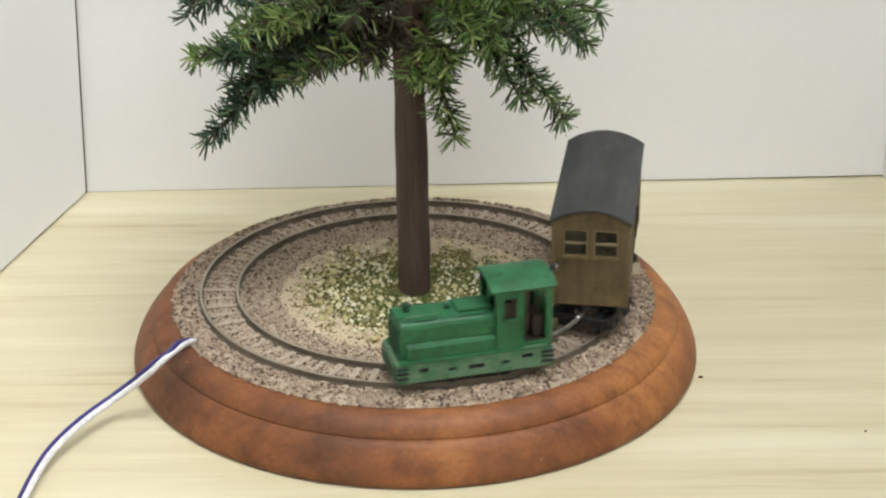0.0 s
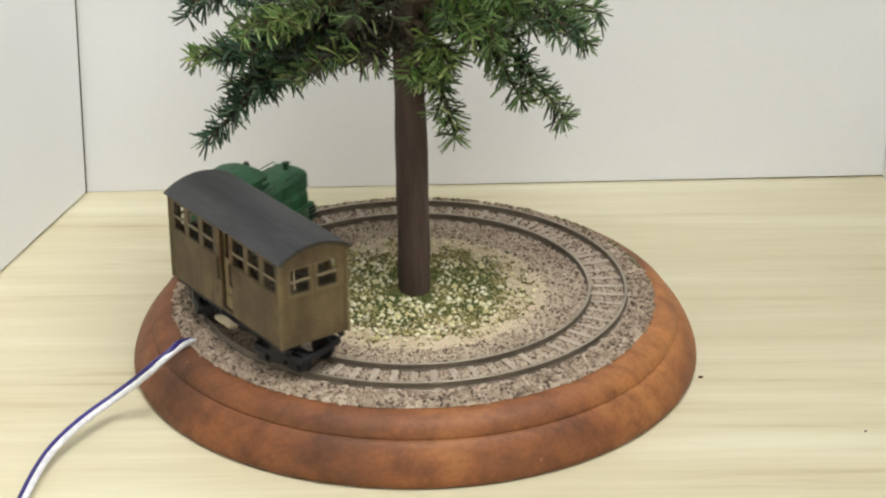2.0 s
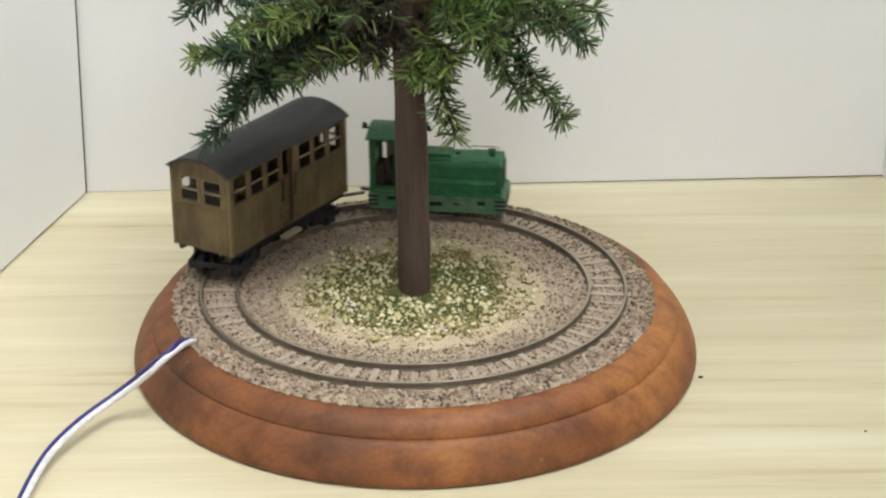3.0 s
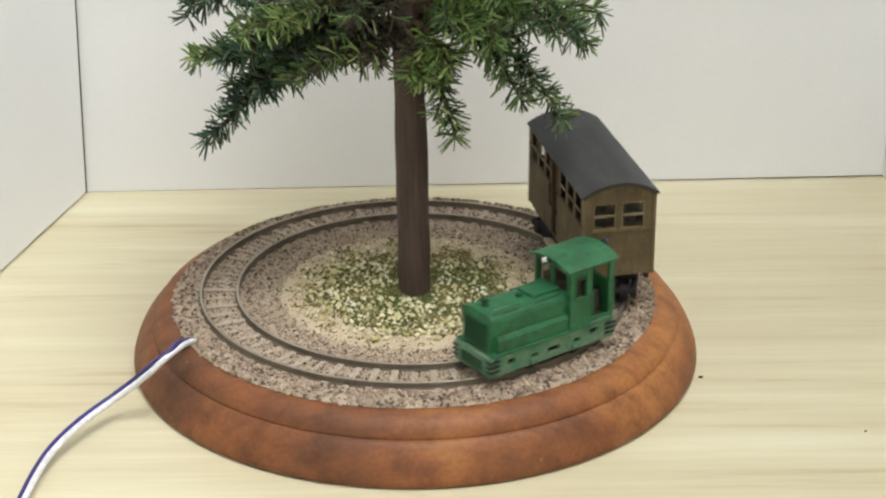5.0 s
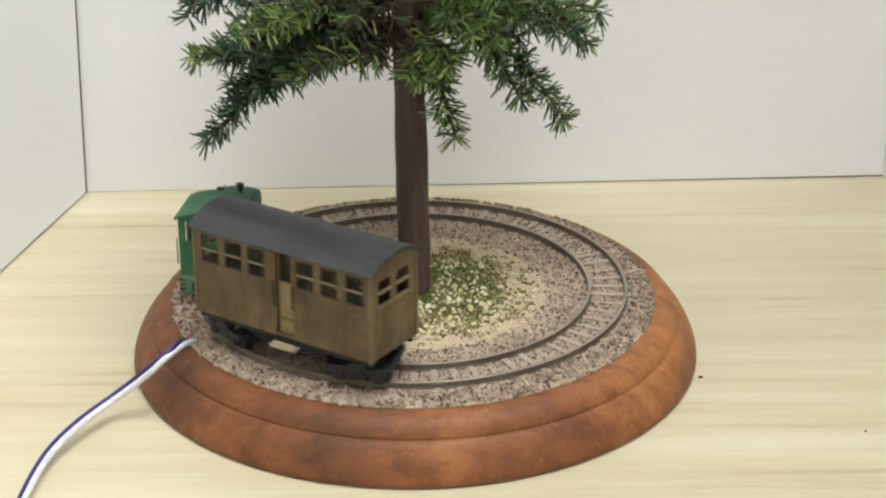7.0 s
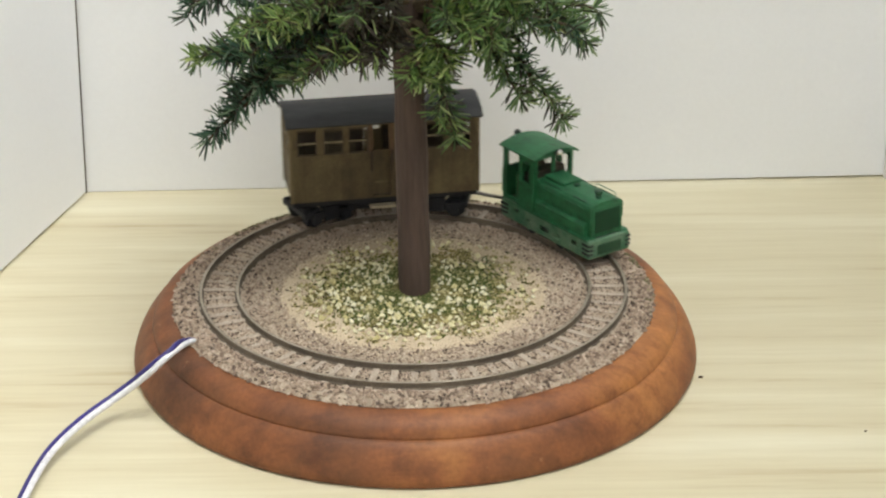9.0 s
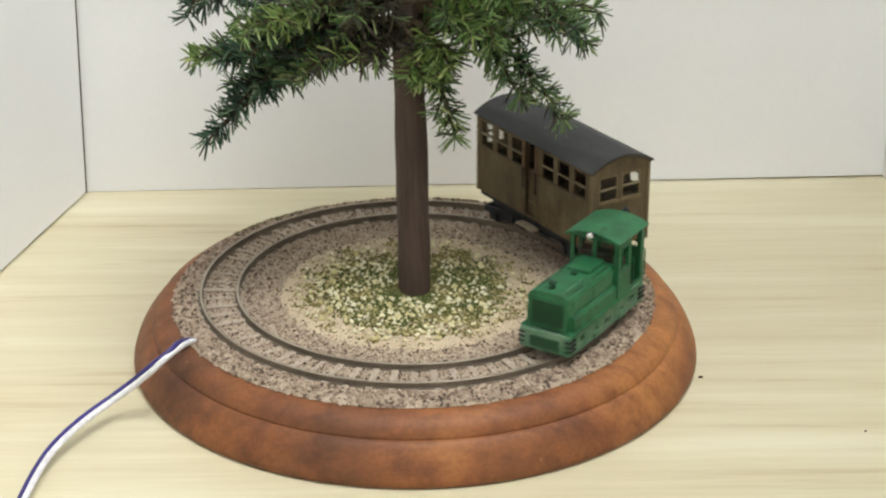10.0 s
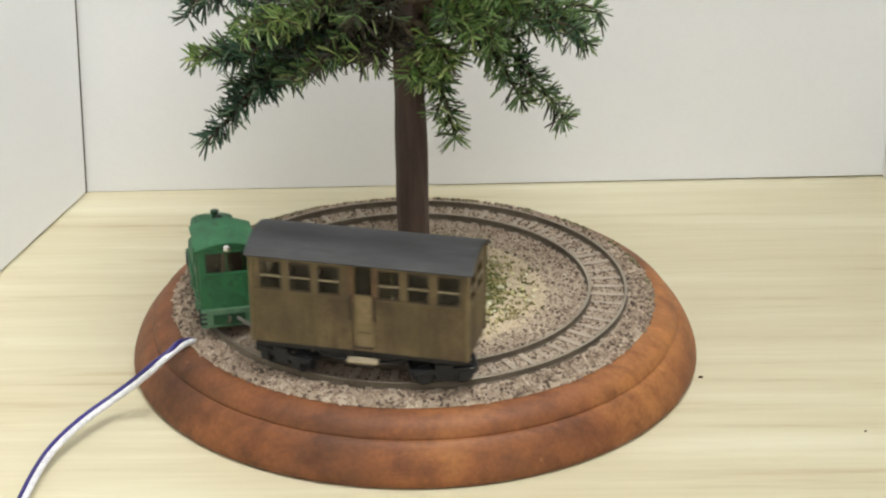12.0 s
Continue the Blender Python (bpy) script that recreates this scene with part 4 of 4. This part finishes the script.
        box(bm, door[0] - 1.2, door[1] + 1.2, min(side * (HW - 0.5), side * (HW + 1.8)), max(side * (HW - 0.5), side * (HW + 1.8)), 5.9, 6.7, 0.2)
        st = part("footboard", bm, M_STEP, coach, "pale wooden footboard")
        for x in (door[0] - 0.4, door[1] + 0.4):
            bm = bmesh.new()
            rod(bm, (x, side * (HW - 0.2), 6.4), (x, side * (HW - 0.2), 8.7), 0.25)
            part("hanger", bm, M_DARK, st)
    def crown(u):
        return 31.2 + 3.1 * (1 - (u / 9.9) ** 2)
    for end in (-1, 1):
        bm = bmesh.new()
        holes = [(-6.7, -0.7, 21.4, 28.6), (0.7, 6.7, 21.4, 28.6)]
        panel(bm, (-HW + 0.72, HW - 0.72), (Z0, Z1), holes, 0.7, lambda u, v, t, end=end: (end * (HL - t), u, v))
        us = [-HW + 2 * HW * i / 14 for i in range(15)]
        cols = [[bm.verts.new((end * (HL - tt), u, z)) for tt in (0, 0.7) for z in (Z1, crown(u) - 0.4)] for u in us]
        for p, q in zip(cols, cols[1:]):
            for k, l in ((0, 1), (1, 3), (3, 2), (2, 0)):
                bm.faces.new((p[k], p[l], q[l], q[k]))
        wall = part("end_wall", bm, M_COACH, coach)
        bm = bmesh.new()
        x0, x1 = sorted((end * (HL - 0.1), end * (HL + 0.22)))
        box(bm, x0, x1, -HW + 0.7, HW - 0.7, 20.3, 20.95, 0.08)
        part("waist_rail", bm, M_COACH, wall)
        bm = bmesh.new()
        arc_roof(bm, min(end * HL, end * (HL + 0.75)), max(end * HL, end * (HL + 0.75)), 9.7, 30.75, 3.15, 0.8, 20)
        part("roof_bow", bm, M_WINFRAME, wall, "dark brown bow under the roof edge")
        for a, b, z0, z1 in holes:
            bm = bmesh.new()
            panel(bm, (a - 0.01, b + 0.01), (z0 - 0.01, z1 + 0.01), [(a + 0.35, b - 0.35, z0 + 0.45, z0 + 3.5), (a + 0.35, b - 0.35, z0 + 4.0, z1 - 0.3)], 0.45, lambda u, v, t, end=end: (end * (HL - 0.45 + t), u, v))
            win = part("window_frame", bm, M_FRAME, wall)
            bm = bmesh.new()
            box(bm, min(end * (HL - 0.1), end * (HL + 0.25)), max(end * (HL - 0.1), end * (HL + 0.25)), a + 0.2, b - 0.2, z0 + 3.5, z0 + 4.0, 0.08)
            part("middle_bar", bm, M_BAR, win, "pale window bar")
            bm = bmesh.new()
            box(bm, min(end * (HL - 0.1), end * (HL + 0.3)), max(end * (HL - 0.1), end * (HL + 0.3)), a - 0.3, b + 0.3, z0 - 0.3, z0 + 0.25, 0.08)
            part("sill", bm, M_FRAME, win)
            bm = bmesh.new()
            box(bm, end * (HL - 0.3) - 0.05, end * (HL - 0.3) + 0.05, a + 0.4, b - 0.4, z0 + 0.5, z1 - 0.35)
            part("pane", bm, M_GLASS, win).visible_shadow = False
        for side in (-1, 1):
            bm = bmesh.new()
            x, y = end * HL, side * HW
            box(bm, x - 0.55, x + 0.35, y - 0.55, y + 0.35, Z0 - 0.05, Z1 - 0.1, 0.12) if end * side > 0 and end > 0 else box(bm, x - (0.55 if end > 0 else 0.35), x + (0.35 if end > 0 else 0.55), y - (0.55 if side > 0 else 0.35), y + (0.35 if side > 0 else 0.55), Z0 - 0.05, Z1 - 0.1, 0.12)
            part("corner_post", bm, M_FRAME, coach)
    bm = bmesh.new()
    arc_roof(bm, -27.4, 27.4, 10.2, 31.0, 3.4, 0.55, 20)
    part("roof", bm, M_ROOF, coach, "matt dark grey bowed roof")
    bm = bmesh.new()
    box(bm, -HL + 0.7, HL - 0.7, -HW + 0.7, HW - 0.7, Z0 - 0.02, Z0 + 0.6)
    part("floor", bm, M_INSIDE, coach)
    for side in (-1, 1):
        for x in (-20.5, -12.5, 8, 16, 23):
            bm = bmesh.new()
            y = side * 5.6
            box(bm, x - 2, x + 2, y - 2.7, y + 2.7, Z0 + 0.6, Z0 + 6, 0.3)
            box(bm, x - 2.2, x - 1.5, y - 2.7, y + 2.7, Z0 + 5, Z0 + 12, 0.3)
            part("bench", bm, M_INSIDE, coach)
    for side in (-1, 1):
        bm = bmesh.new()
        box(bm, -HL + 0.4, HL - 0.4, side * 8.0 - 0.6, side * 8.0 + 0.6, 7.0, 8.45, 0.1)
        part("sole_bar", bm, M_DARK, coach)
        bm = bmesh.new()
        tube(bm, [(-12, side * 7.9, 7.0), (-6, side * 7.9, 5.3), (6, side * 7.9, 5.3), (12, side * 7.9, 7.0)], [0.3] * 4, 6)
        part("truss_rod", bm, M_DARK, coach)
    # dark underframe mass that also stands for the shadow beneath the coach
    bm = bmesh.new()
    box(bm, -10.5, 10.5, -6.6, 6.6, 4.2, 8.4, 0.5)
    part("under_floor_box", bm, M_DARK, coach)
    sets = []
    for sx in (-1, 1):
        bogie = new("bogie")
        bogie.empty_display_size = 0.004
        bogie.parent = coach
        bogie.matrix_local = pose(sx * 17.5 * S, 0, 0, 0, 0, -sx * 20.1)
        for side in (-1, 1):
            bm = bmesh.new()
            y = side * 7.2
            box(bm, -7.6, 7.6, y - 0.6, y + 0.6, 3.3, 4.9, 0.25)
            box(bm, -2.2, 2.2, y - 0.8, y + 0.8, 2.0, 6.2, 0.3)
            for x in (-4.6, 4.6):
                box(bm, x - 1.3, x + 1.3, y - 0.9, y + 0.9, 1.6, 4.2, 0.3)
            part("bogie_frame", bm, M_DARK, bogie)
        bm = bmesh.new()
        box(bm, -2, 2, -7, 7, 4.6, 7.0, 0.3)
        box(bm, -8.2, -7.2, -7, 7, 3.4, 4.8, 0.2), box(bm, 7.2, 8.2, -7, 7, 3.4, 4.8, 0.2)
        rod(bm, (0, 0, 6.5), (0, 0, 8.6), 2.5)
        part("bolster", bm, M_DARK, bogie)
        for x in (-4.6, 4.6):
            sets.append((wheelset("wheelset", bogie, x, 2.7, 2.7), x))
    bm = bmesh.new()
    tube(bm, [(20, -0.4, 5.2), (26.5, -2.4, 5.0), (31, -4.8, 4.6), (36.2, -8.6, 4.6)], [0.55, 0.55, 0.5, 0.5], 8)
    part("drawbar", bm, M_DRAWBAR, coach, "dull grey metal drawbar")
    bm = bmesh.new()
    ball(bm, (26.9, -2.6, 5.2), 0.7)
    part("coupling_pin", bm, M_SILVER, coach, "bright coupling pin", True)
    return coach, sets


build_setting()
build_base()
build_ground()
build_track()
build_tree()
build_wire()
locomotive, loco_wheels = build_locomotive()
coach, coach_wheels = build_coach()


# ---- what moves ----
def on_track(t, first, half_base, skew=0.0, pace=1.0):
    """The pose of a vehicle at t seconds: two pivots half_base before and behind its middle run on the centre line; skew turns the body by the play of its pivots, pace is the slip of its drive."""
    a = first - TURN * pace * t
    r = math.sqrt(RC ** 2 - half_base ** 2)
    return pose(r * math.cos(radians(a)) * S, r * math.sin(radians(a)) * S, RT * S, 0, 0, a - 90 + skew)


def motions():
    steps = [i / 10 for i in range(121)]
    walk(locomotive, [(t, on_track(t, -75.4, 6.5, 0.0, 0.9981)) for t in steps])
    walk(coach, [(t, on_track(t, -7.8, 17.5, -1.3)) for t in steps])
    quick = [i / 30 for i in range(361)]
    speed = RC * radians(TURN)
    for ob, x, z, r in [(w, x, 3.0, 3.0) for w, x in zip(loco_wheels, (-7.4, 5.6))] + [(w, x, 2.7, 2.7) for w, x in coach_wheels]:
        walk(ob, [(t, pose(x * S, 0, z * S, 0, math.degrees(speed * t / r) % 360, 0)) for t in quick])


motions()
